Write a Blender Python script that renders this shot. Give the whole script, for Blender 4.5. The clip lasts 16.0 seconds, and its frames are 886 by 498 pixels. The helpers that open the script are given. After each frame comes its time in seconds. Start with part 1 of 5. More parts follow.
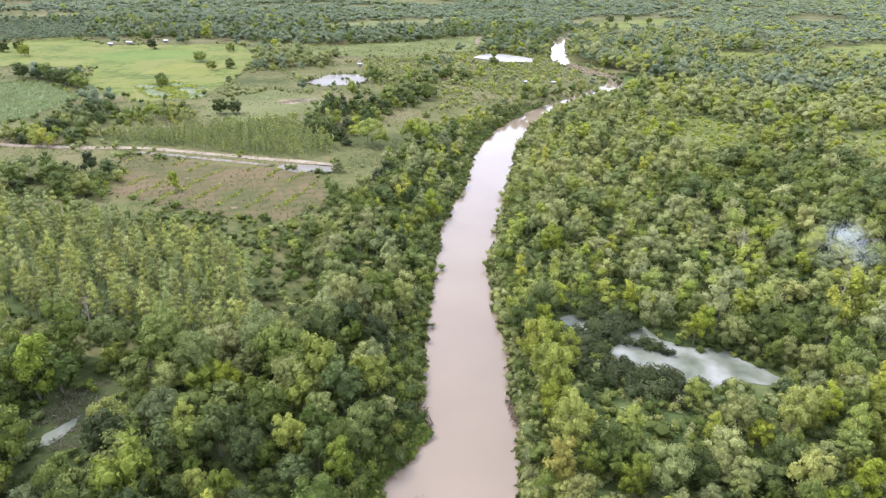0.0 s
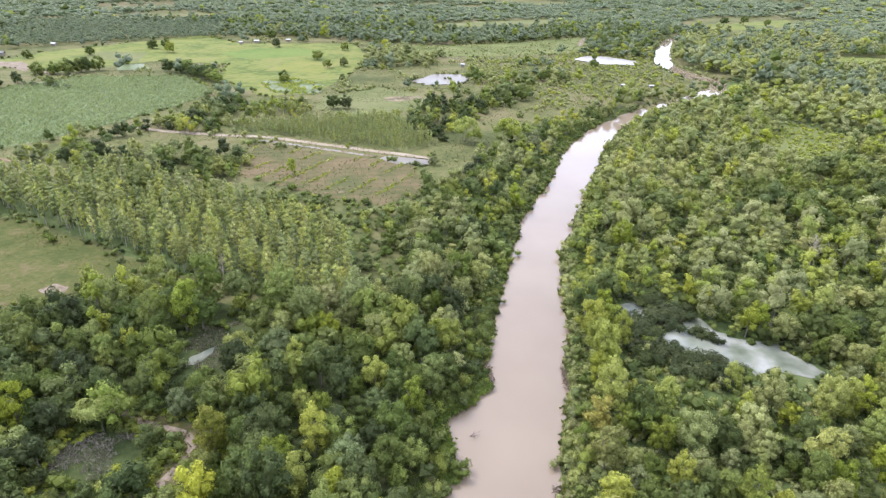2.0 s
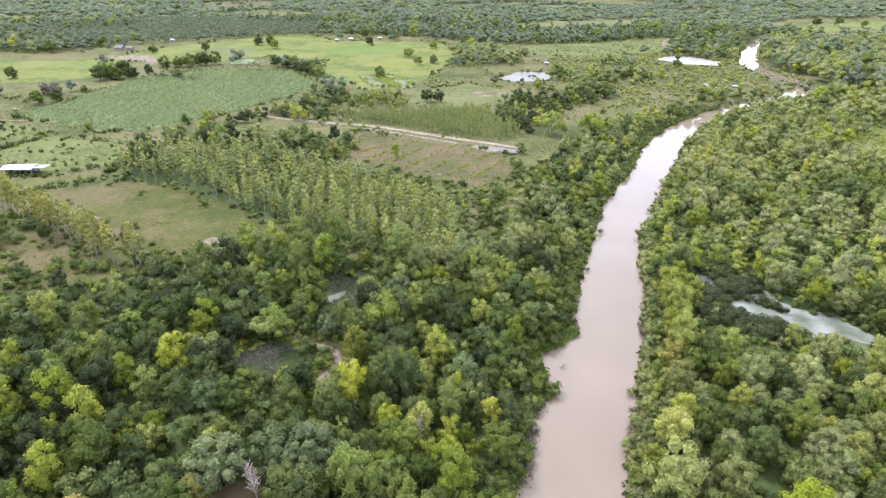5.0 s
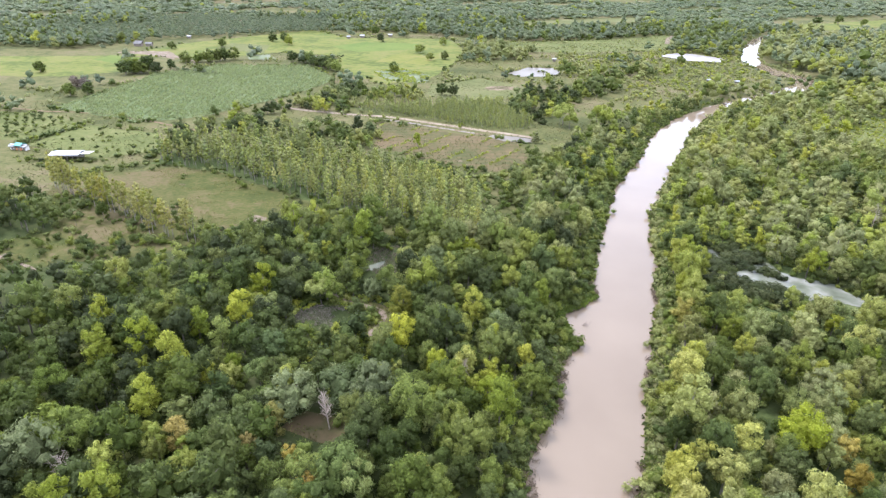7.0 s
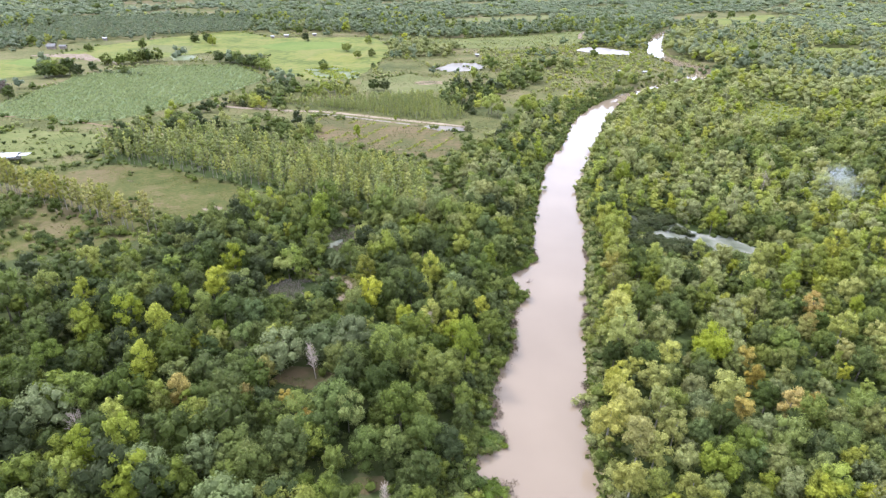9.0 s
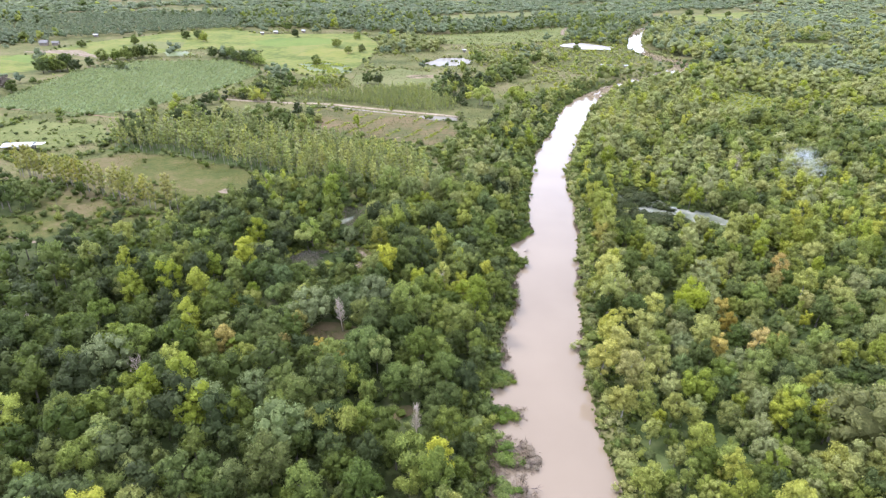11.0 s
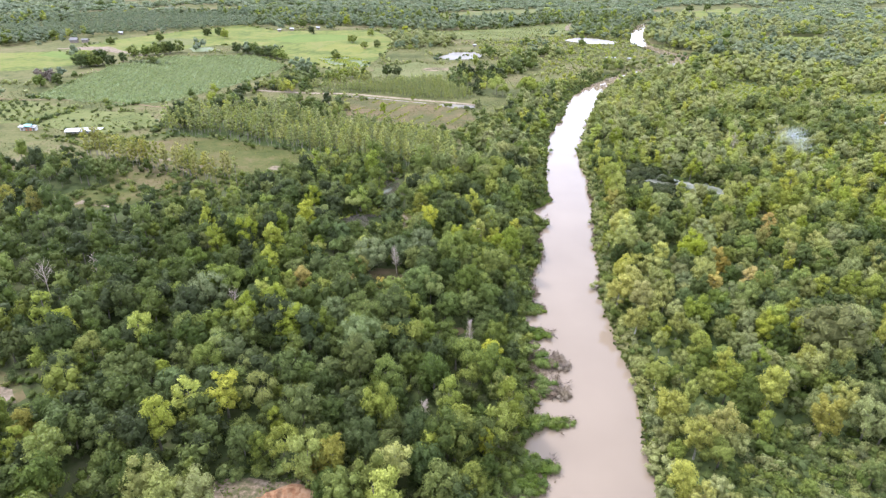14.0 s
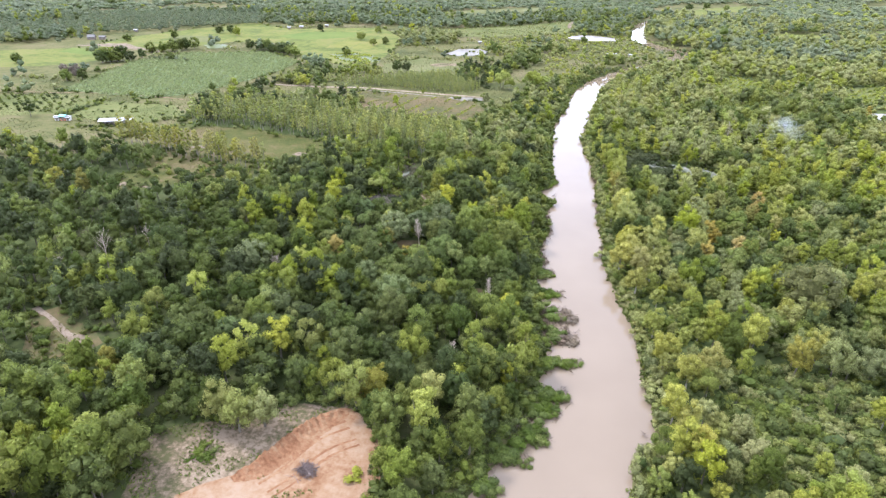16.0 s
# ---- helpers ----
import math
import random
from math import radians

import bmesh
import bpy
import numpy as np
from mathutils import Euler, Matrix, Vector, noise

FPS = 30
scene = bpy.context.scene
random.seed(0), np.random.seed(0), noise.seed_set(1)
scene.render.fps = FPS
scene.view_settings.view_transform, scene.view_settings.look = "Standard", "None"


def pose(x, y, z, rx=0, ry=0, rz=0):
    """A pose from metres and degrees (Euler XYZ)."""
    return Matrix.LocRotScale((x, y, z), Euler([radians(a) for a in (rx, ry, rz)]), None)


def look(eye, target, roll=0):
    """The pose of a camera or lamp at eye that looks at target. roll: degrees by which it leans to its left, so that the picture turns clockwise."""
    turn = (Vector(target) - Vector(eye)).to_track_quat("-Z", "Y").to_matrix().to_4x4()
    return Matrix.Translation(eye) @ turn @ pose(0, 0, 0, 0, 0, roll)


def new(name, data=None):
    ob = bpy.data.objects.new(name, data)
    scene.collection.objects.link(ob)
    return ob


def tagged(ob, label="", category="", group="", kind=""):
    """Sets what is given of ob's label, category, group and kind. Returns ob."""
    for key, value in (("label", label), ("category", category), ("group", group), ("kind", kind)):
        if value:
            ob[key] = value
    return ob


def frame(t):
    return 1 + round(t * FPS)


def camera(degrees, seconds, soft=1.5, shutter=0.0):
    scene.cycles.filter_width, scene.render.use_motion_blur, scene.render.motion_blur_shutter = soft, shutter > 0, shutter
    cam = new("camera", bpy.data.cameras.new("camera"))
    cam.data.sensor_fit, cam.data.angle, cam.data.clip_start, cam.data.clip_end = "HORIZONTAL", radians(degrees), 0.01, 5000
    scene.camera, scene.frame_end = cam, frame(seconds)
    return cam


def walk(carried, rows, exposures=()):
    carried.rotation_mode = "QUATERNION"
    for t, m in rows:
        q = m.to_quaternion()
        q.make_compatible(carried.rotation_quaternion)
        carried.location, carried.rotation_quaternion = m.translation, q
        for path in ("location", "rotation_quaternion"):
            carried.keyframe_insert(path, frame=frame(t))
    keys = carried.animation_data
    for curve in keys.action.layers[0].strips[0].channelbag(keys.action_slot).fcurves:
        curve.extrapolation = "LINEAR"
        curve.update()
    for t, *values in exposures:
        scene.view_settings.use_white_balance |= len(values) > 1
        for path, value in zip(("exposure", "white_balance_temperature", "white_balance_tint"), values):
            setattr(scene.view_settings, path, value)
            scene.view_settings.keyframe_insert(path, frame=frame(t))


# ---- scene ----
cam = camera(71.9, 16.0, soft=1.3)
PATH = [
    (0, (-7.0, 124.505, 67.696), (-7.261, 126.296, 66.845), 1.9),
    (0.5, (-4.699, 120.658, 68.781), (-5.007, 122.44, 67.928), 1.8),
    (1, (-2.741, 116.706, 69.939), (-3.123, 118.473, 69.082), 1.6),
    (1.5, (-1.015, 112.65, 71.123), (-1.484, 114.393, 70.262), 1.4),
    (2, (0.406, 108.546, 72.268), (-0.154, 110.261, 71.404), 1.3),
    (2.5, (1.368, 104.559, 73.233), (0.722, 106.242, 72.368), 1.2),
    (3, (1.876, 100.512, 73.884), (1.15, 102.162, 73.018), 1.0),
    (3.5, (2.204, 96.475, 74.317), (1.442, 98.109, 73.451), 0.8),
    (4, (2.104, 92.178, 74.591), (1.342, 93.811, 73.723), 0.9),
    (6.5, (1.769, 70.178, 75.434), (1.006, 71.807, 74.56), 0.9),
    (7, (1.675, 65.678, 75.31), (0.913, 67.308, 74.436), 1.0),
    (7.5, (1.708, 61.018, 75.311), (0.945, 62.648, 74.438), 0.9),
    (8, (1.867, 56.47, 75.4), (1.105, 58.1, 74.528), 0.8),
    (8.5, (2.004, 51.88, 75.543), (1.308, 53.539, 74.671), 0.9),
    (9, (2.088, 47.291, 75.64), (1.543, 49.007, 74.769), 1.1),
    (11.5, (0.841, 24.866, 75.751), (0.352, 26.597, 74.876), 1.2),
    (12, (0.565, 20.069, 75.982), (0.076, 21.799, 75.106), 1.1),
    (12.5, (0.344, 15.412, 76.132), (-0.147, 17.14, 75.254), 1.0),
    (13, (0.122, 10.755, 76.196), (-0.371, 12.483, 75.318), 1.0),
    (13.5, (-0.312, 5.976, 76.359), (-0.804, 7.703, 75.48), 0.9),
    (14, (-0.64, 1.311, 76.392), (-1.133, 3.038, 75.513), 0.9),
    (14.5, (-0.877, -3.37, 76.427), (-1.37, -1.643, 75.547), 0.9),
    (15, (-0.857, -7.973, 76.521), (-1.352, -6.246, 75.641), 0.9),
    (15.5, (-0.542, -12.525, 76.534), (-1.038, -10.799, 75.654), 0.8),
    (16, (-0.324, -17.201, 76.702), (-0.819, -15.475, 75.821), 0.9),
]
walk(cam, [(t, look(eye, target, roll)) for t, eye, target, roll in PATH], exposures=[(0, 1.72, 5600, 19), (4, 1.75, 5600, 19), (9, 1.85, 5600, 19), (14, 1.88, 5600, 19), (16, 1.85, 5600, 19)])

# ---- light: high thin overcast, soft sun ----
world = bpy.data.worlds.new("world")
scene.world = world
world.use_nodes = True
nt = world.node_tree
nt.nodes.clear()
sky = nt.nodes.new("ShaderNodeTexSky")
sky.sky_type, sky.sun_disc = "NISHITA", False
sky.sun_elevation, sky.sun_rotation = radians(50), radians(290)
sky.air_density, sky.dust_density = 1.0, 2.0
clouds = nt.nodes.new("ShaderNodeMix")
clouds.data_type = "RGBA"
clouds.inputs["Factor"].default_value = 0.72
clouds.inputs["B"].default_value = (9.6, 9.9, 10.3, 1)      # even bright cloud cover
back = nt.nodes.new("ShaderNodeBackground")
back.inputs["Strength"].default_value = 0.102
outw = nt.nodes.new("ShaderNodeOutputWorld")
nt.links.new(sky.outputs["Color"], clouds.inputs["A"])
nt.links.new(clouds.outputs["Result"], back.inputs["Color"])
nt.links.new(back.outputs["Background"], outw.inputs["Surface"])
sun = new("sun", bpy.data.lights.new("sun", "SUN"))
sun.data.energy, sun.data.angle, sun.data.color = 1.4, radians(10), (1.0, 0.95, 0.86)
sun.matrix_world = look((-110, 40, 140), (0, 0, 0))

rng = np.random.default_rng(7)


# ---- plan: river banks, fields, ponds ----
RIVER_Y = [-400, 0, 50, 63, 72, 90, 105, 115, 130, 160, 178, 187, 199, 221, 254, 280, 317, 364, 403, 445, 483, 514, 535, 556, 566, 590, 620, 640, 710, 780, 850, 950, 1400]
RIVER_L = [-10, -15, -14.5, -10.5, -8.5, -8, -10.5, -13.5, -15.5, -17, -20.5, -24.5, -20, -24, -27.5, -30.5, -28.5, -29, -23, -8, 12, 26, 35, 39, 24, 13, 3, 0, 0, 4, 20, 60, 240]
RIVER_R = [14, 11, 10, 9.5, 13.5, 11.5, 9.5, 7, 2.5, -1.5, -3, -4, -5, -8, -15, -15, -14.5, -14, -10, 0, 16, 38, 51, 56, 45, 30, 17, 14, 12.5, 14, 33, 75, 256]


def wob(x, y, s, seed=0.0):
    """Smooth wandering values between about -1 and 1 over the plan."""
    x, y = np.asarray(x, float) / s + seed, np.asarray(y, float) / s - 1.7 * seed
    return (np.sin(x * 1.3 + 1.9 * np.sin(y * 0.9 + seed)) + np.sin(y * 1.7 + 1.3 * np.sin(x * 1.1 - seed)) + 0.6 * np.sin(2.9 * x - 2.3 * y + 2 * np.sin(1.7 * x))) / 2.6


def bank_l(y):
    y = np.asarray(y, float)
    return np.interp(y, RIVER_Y, RIVER_L) + 0.9 * wob(y, 0 * y, 4.0, 3) + 0.6 * wob(y, 0 * y, 1.7, 8)


def bank_r(y):
    y = np.asarray(y, float)
    return np.interp(y, RIVER_Y, RIVER_R) + 0.7 * wob(y, 0 * y, 5.0, 5) + 0.4 * wob(y, 0 * y, 2.1, 9)


def inside(poly, x, y):
    x, y = np.asarray(x, float), np.asarray(y, float)
    res = np.zeros(x.shape, bool)
    for (ax, ay), (bx, by) in zip(poly, poly[1:] + poly[:1]):
        if ay != by:
            res ^= ((ay > y) != (by > y)) & (x < (bx - ax) * (y - ay) / (by - ay) + ax)
    return res


CANE = [(-310, 262), (-322, 304), (-343, 357), (-328, 405), (-275, 428), (-230, 397), (-226, 345), (-232, 283), (-250, 262)]
RICE_A = [(-425, 395), (-437, 462), (-430, 502), (-405, 608), (-338, 575), (-255, 619), (-211, 558), (-187, 472), (-178, 416), (-200, 399), (-250, 428), (-285, 480), (-335, 470), (-353, 421)]
RICE_B = [(-520, 330), (-425, 395), (-365, 352), (-385, 316), (-427, 297)]
RICE_C = [(-320, 520), (-310, 560), (-262, 575), (-250, 540), (-285, 505)]
ORCHARD_A = [(-345, 225), (-328, 243), (-302, 253), (-268, 247), (-262, 222), (-290, 205)]
ORCHARD_B = [(-266, 247), (-226, 252), (-203, 233), (-219, 214), (-259, 214)]
MEADOW = [(-192, 189), (-194, 197), (-196, 207), (-184, 220), (-168, 224), (-147, 220), (-128, 217), (-114, 214), (-111, 207), (-115, 200), (-121, 195), (-127, 187), (-136, 185), (-156, 188), (-177, 190)]
CLEAR_W = [(-179, 146), (-172, 158), (-167, 168), (-160, 175), (-149, 176), (-134, 172), (-127, 170), (-131, 164), (-141, 156), (-150, 149), (-157, 143), (-166, 138)]
BROWN = [(-150, 317), (-80, 316), (-66, 290), (-74, 273), (-108, 275), (-132, 281)]
YOUNG = [(-180, 334), (-150, 352), (-113, 371), (-82, 345), (-88, 330), (-155, 333)]
OLIVE = [(-170, 409), (-152, 446), (-108, 432), (-108, 402), (-133, 377), (-159, 384)]
FLOODED = [(-226, 434), (-213, 452), (-186, 441), (-174, 413), (-202, 409)]
LIGHT_K = [(-210, 623), (-130, 690), (-70, 777), (-58, 700), (-66, 650), (-137, 592), (-181, 575)]
FIELD_M = [(45, 930), (60, 990), (171, 1140), (165, 1040), (90, 935)]
FIELD_R = [(249, 743), (259, 810), (380, 908), (300, 742)]
GLADE_A = [(54, 377), (50, 404), (70, 448), (90, 432), (76, 384)]
GLADE_B = [(119, 397), (136, 434), (166, 449), (152, 396), (133, 382)]
GLADE_F = [(118, 704), (128, 732), (200, 748), (218, 726), (160, 704)]
STRIP_A = [(-646, 628), (-639, 667), (-598, 630), (-616, 603)]
STRIP_B = [(-770, 842), (-716, 934), (-678, 900), (-735, 808)]
STRIP_C = [(-251, 822), (-190, 902), (-130, 960), (-118, 914), (-236, 776)]
PLANT_A = [(-573, 563), (-652, 579), (-573, 662), (-439, 684), (-381, 605), (-437, 526), (-477, 566)]
PLANT_B = [(-551, 435), (-626, 483), (-573, 563), (-477, 566), (-437, 526), (-469, 476)]
YARD = [(-440, 413), (-412, 428), (-392, 418), (-379, 403), (-402, 406)]
SAND = [(-58, 14), (-57, 36), (-55, 40), (-50.5, 45), (-48.6, 49), (-46.2, 56), (-43.2, 61), (-40.3, 62.6), (-36.5, 60.5), (-31.4, 54.4), (-29.6, 47), (-30, 30), (-36, 16)]
PALE = [(-66, 14), (-67, 30), (-68, 38), (-69.5, 43), (-69, 48), (-66, 51), (-60, 52.5), (-53, 58.5), (-48, 62), (-42, 64.5), (-39, 62), (-42, 58), (-48, 46), (-54, 36), (-56, 14)]
SCRUB_W = [(-123, 69.5), (-121, 73), (-113, 71.5), (-104, 69.5), (-98, 65), (-99, 59), (-107, 54), (-118, 50), (-121, 54), (-112, 60)]
BARE_W = [(-106, 66.5), (-101, 65.5), (-98.6, 62.5), (-102, 58.5), (-109, 55), (-118, 51), (-119.5, 53), (-111, 58.5), (-106.5, 61.5)]
SANDY = [(-72, 170.5), (-66, 171), (-57, 170), (-55.5, 164), (-57, 157), (-61.5, 157), (-61, 164), (-66, 167), (-72, 167.5)]
BRUSHY = [(-79, 159), (-75, 164.5), (-68.5, 166), (-64.5, 160.5), (-69.5, 155), (-76, 153)]
POND_BED = [(1, 226), (0, 237), (6, 241), (17, 239), (21, 232), (24, 213), (14, 211), (5, 216)]
POOL_SIDE = [(-81, 181), (-80, 197), (-71, 202), (-66, 193), (-66, 180), (-72, 177)]
ROW_SIDE = [(-204, 190), (-198, 178), (-180, 171), (-170, 163), (-150, 170), (-128, 168), (-121, 176), (-126, 188)]
GLADE_S = [(-33, 108), (-32, 111), (-28, 113), (-26.5, 111.5), (-29, 108.5)]
GLADE_D = [(-57, 127), (-56, 133), (-51, 134.5), (-46, 133.5), (-45, 128.5), (-50, 126.5)]
POND_O = [(12, 219), (10, 227), (14, 229), (16, 233), (18, 237), (20.5, 235), (22, 231.5), (27, 231), (33, 232), (37, 227.5), (42, 223), (38, 221), (32, 221), (27, 217), (23.5, 219), (19, 221)]
POND_O2 = [(2.5, 229), (1.5, 236), (6, 239), (6.5, 231)]
POND_W = [(-75.5, 184), (-75, 188.5), (-73.6, 191), (-72.6, 188), (-73.8, 184)]
POND_I = [(-143, 474), (-137, 504), (-122, 511), (-112, 500), (-113, 478), (-130, 467)]
POND_L = [(-60, 616), (-52, 640), (-38, 642), (-12, 628), (-14, 606), (-40, 602)]
POND_E = [(-95, 317), (-93, 322), (-77, 324), (-75, 318), (-86, 314.5)]
POND_F = [(63, 812), (66, 842), (77, 846), (76, 818)]
POND_R = [(122, 345), (126, 358), (140, 362), (136, 346)]
PONDS = [POND_O, POND_O2, POND_W, POND_I, POND_L, POND_E, POND_R, POND_F]
SCRUB_E = [(24, 84), (30, 98), (50, 101), (64, 86), (62, 66), (44, 58), (30, 64)]
GUM_ROW = [(-201, 189), (-166, 185), (-141, 180), (-126, 181), (-126, 174), (-141, 173), (-166, 178), (-201, 182)]
OPEN = [GUM_ROW, CANE, RICE_A, RICE_B, RICE_C, ORCHARD_A, ORCHARD_B, MEADOW, CLEAR_W, BROWN, YOUNG, OLIVE, FLOODED, LIGHT_K, FIELD_M, FIELD_R, GLADE_A, GLADE_B, GLADE_F, STRIP_A, STRIP_B, STRIP_C, YARD, SAND, PALE, SCRUB_W, SANDY, BRUSHY, POOL_SIDE, GLADE_S, GLADE_D, POND_BED]
GUM = [(-194, 220), (-182, 223), (-163, 225), (-147, 222), (-128, 219), (-113, 215), (-95, 214), (-81, 213), (-67, 209), (-54, 212), (-67, 240), (-87, 248), (-105, 254), (-131, 257), (-162, 262), (-182, 252), (-200, 236)]
WOOD_W = [(-260, 0), (-300, 120), (-215, 175), (-190, 178), (-127, 180), (-114, 203), (-74, 206), (-50, 216), (-46, 232), (-70, 262), (-58, 300), (-62, 335), (-50, 380), (-30, 430), (0, 478), (30, 530), (40, 0)]
BELT_A = [(-232, 300), (-215, 332), (-180, 345), (-176, 330), (-200, 318), (-212, 285), (-180, 285), (-150, 300), (-126, 290), (-130, 276), (-160, 268), (-214, 262)]
BELT_B = [(-215, 345), (-225, 400), (-180, 402), (-165, 380), (-128, 372), (-100, 385), (-80, 370), (-85, 352), (-115, 376), (-160, 362)]
BELT_C = [(-330, 455), (-288, 486), (-250, 430), (-275, 430)]
BELT_E = [(-97, 344), (-112, 400), (-114, 432), (-104, 450), (-88, 442), (-80, 466), (-70, 480), (-62, 456), (-74, 414), (-80, 378), (-80, 340)]
BELT_F = [(-196, 520), (-150, 528), (-158, 588), (-186, 606), (-216, 570)]
DARK_E = [(22, 312), (60, 296), (150, 322), (165, 372), (92, 372), (46, 352)]
HEATH = [(-112, 500), (-88, 452), (-60, 470), (-58, 410), (-32, 450), (0, 505), (22, 545), (18, 575), (0, 612), (-6, 720), (-60, 690), (-70, 640), (-140, 592), (-126, 540)]
BELT_D = [(-700, 330), (-487, 395), (-478, 428), (-471, 454), (-468, 517), (-423, 568), (-355, 621), (-300, 642), (-560, 700), (-800, 640)]


# ---- materials ----
def mat(name):
    m = bpy.data.materials.new(name)
    m.use_nodes = True
    m.node_tree.nodes.clear()
    return m, m.node_tree


def node(tree, kind, **values):
    n = tree.nodes.new(kind)
    for key, value in values.items():
        n.inputs[key].default_value = value
    return n


def ramp(tree, colours, fac):
    r = tree.nodes.new("ShaderNodeValToRGB")
    el = r.color_ramp.elements
    while len(el) < len(colours):
        el.new(0.5)
    for n, (e, c) in enumerate(zip(el, colours)):
        e.position, e.color = n / (len(colours) - 1), (*c, 1)
    tree.links.new(fac, r.inputs["Fac"])
    return r.outputs["Color"]


def math2(tree, op, a, b):
    n = tree.nodes.new("ShaderNodeMath")
    n.operation = op
    for sock, v in zip(n.inputs, (a, b)):
        if isinstance(v, (int, float)):
            sock.default_value = v
        else:
            tree.links.new(v, sock)
    return n.outputs[0]


def noise_tex(tree, scale, detail=3.0, rough=0.55, vec=None):
    n = node(tree, "ShaderNodeTexNoise", Scale=scale, Detail=detail, Roughness=rough)
    if vec is None:
        vec = tree.nodes.new("ShaderNodeNewGeometry").outputs["Position"]
    tree.links.new(vec, n.inputs["Vector"])
    return n.outputs["Fac"]


def finish(tree, colour, rough=0.9, spec=0.2, bump=None, strength=0.3, distance=0.1):
    p = node(tree, "ShaderNodeBsdfPrincipled", Roughness=rough)
    p.inputs["Specular IOR Level"].default_value = spec
    tree.links.new(colour, p.inputs["Base Color"])
    if bump is not None:
        b = node(tree, "ShaderNodeBump", Strength=strength, Distance=distance)
        tree.links.new(bump, b.inputs["Height"])
        tree.links.new(b.outputs["Normal"], p.inputs["Normal"])
    o = tree.nodes.new("ShaderNodeOutputMaterial")
    tree.links.new(p.outputs["BSDF"], o.inputs["Surface"])
    return p, o


def leaf_mat(name, colours, glow=0.42):
    """Foliage: each plant picks its own green, each spray differs a little."""
    m, t = mat(name)
    tint, solo = t.nodes.new("ShaderNodeAttribute"), t.nodes.new("ShaderNodeAttribute")
    tint.attribute_name, solo.attribute_name = "tint", "solo"
    vary = t.nodes.new("ShaderNodeAttribute")
    vary.attribute_name = "vary"
    vary = vary.outputs["Fac"]
    own = math2(t, "MULTIPLY", solo.outputs["Fac"], t.nodes.new("ShaderNodeObjectInfo").outputs["Random"])
    pick0 = math2(t, "ADD", own, tint.outputs["Fac"])
    pick = pick0
    isl = t.nodes.new("ShaderNodeNewGeometry").outputs["Random Per Island"]
    pick = math2(t, "ADD", pick, math2(t, "MULTIPLY", math2(t, "SUBTRACT", isl, 0.5), 0.12))
    col = ramp(t, colours, pick)
    hsv = node(t, "ShaderNodeHueSaturation")
    t.links.new(col, hsv.inputs["Color"])
    other = math2(t, "FRACT", math2(t, "MULTIPLY", pick0, 9.37), 0.0)
    grain = noise_tex(t, 3.2, 3, 0.6)
    value = math2(t, "MULTIPLY", math2(t, "ADD", math2(t, "MULTIPLY", math2(t, "SUBTRACT", isl, 0.5), vary), 1.0), math2(t, "ADD", math2(t, "MULTIPLY", grain, 1.5), 0.38))
    t.links.new(math2(t, "MULTIPLY", value, math2(t, "ADD", math2(t, "MULTIPLY", math2(t, "SUBTRACT", other, 0.5), math2(t, "MULTIPLY", vary, 0.65)), 1.0)), hsv.inputs["Value"])
    t.links.new(math2(t, "ADD", math2(t, "MULTIPLY", math2(t, "FRACT", math2(t, "MULTIPLY", pick0, 23.1), 0.0), 0.018), 0.4700), hsv.inputs["Hue"])
    t.links.new(math2(t, "ADD", math2(t, "MULTIPLY", math2(t, "FRACT", math2(t, "MULTIPLY", pick0, 41.7), 0.0), 0.2), 0.90), hsv.inputs["Saturation"])
    p = node(t, "ShaderNodeBsdfPrincipled", Roughness=0.6)
    p.inputs["Specular IOR Level"].default_value = 0.12
    bp = node(t, "ShaderNodeBump", Strength=0.5, Distance=0.12)
    t.links.new(grain, bp.inputs["Height"])
    t.links.new(bp.outputs["Normal"], p.inputs["Normal"])
    tr = t.nodes.new("ShaderNodeBsdfTranslucent")
    mix = node(t, "ShaderNodeMixShader", Fac=glow)
    out = t.nodes.new("ShaderNodeOutputMaterial")
    t.links.new(hsv.outputs["Color"], p.inputs["Base Color"])
    t.links.new(hsv.outputs["Color"], tr.inputs["Color"])
    t.links.new(p.outputs["BSDF"], mix.inputs[1])
    t.links.new(tr.outputs["BSDF"], mix.inputs[2])
    t.links.new(mix.outputs["Shader"], out.inputs["Surface"])
    return m


def field_mat(name, colours, big=0.03, fine=0.8, rows=0.0, turn=0.0, bump=0.3, gain=2.3):
    """Soil or low crop: patches at a large scale, mottling at a fine one, rows where it is planted in rows."""
    m, t = mat(name)
    a, b, c = noise_tex(t, big, 4), noise_tex(t, fine, 3, 0.65), noise_tex(t, big * 6, 4, 0.65)
    f = math2(t, "ADD", math2(t, "ADD", math2(t, "MULTIPLY", a, 0.9), math2(t, "MULTIPLY", b, 0.55)), math2(t, "MULTIPLY", c, 0.6))
    f = math2(t, "ADD", math2(t, "MULTIPLY", math2(t, "SUBTRACT", f, 1.025), gain), 0.5)
    if rows:
        mp = t.nodes.new("ShaderNodeMapping")
        mp.inputs["Rotation"].default_value[2] = radians(turn)
        t.links.new(t.nodes.new("ShaderNodeNewGeometry").outputs["Position"], mp.inputs["Vector"])
        w = node(t, "ShaderNodeTexWave", Scale=rows, Distortion=1.2, Detail=2)
        w.inputs["Detail Scale"].default_value = 0.4
        t.links.new(mp.outputs["Vector"], w.inputs["Vector"])
        f = math2(t, "ADD", f, math2(t, "MULTIPLY", math2(t, "SUBTRACT", w.outputs["Fac"], 0.5), 0.3))
    finish(t, ramp(t, colours, f), 0.95, 0.06, b, bump, 0.25)
    return m


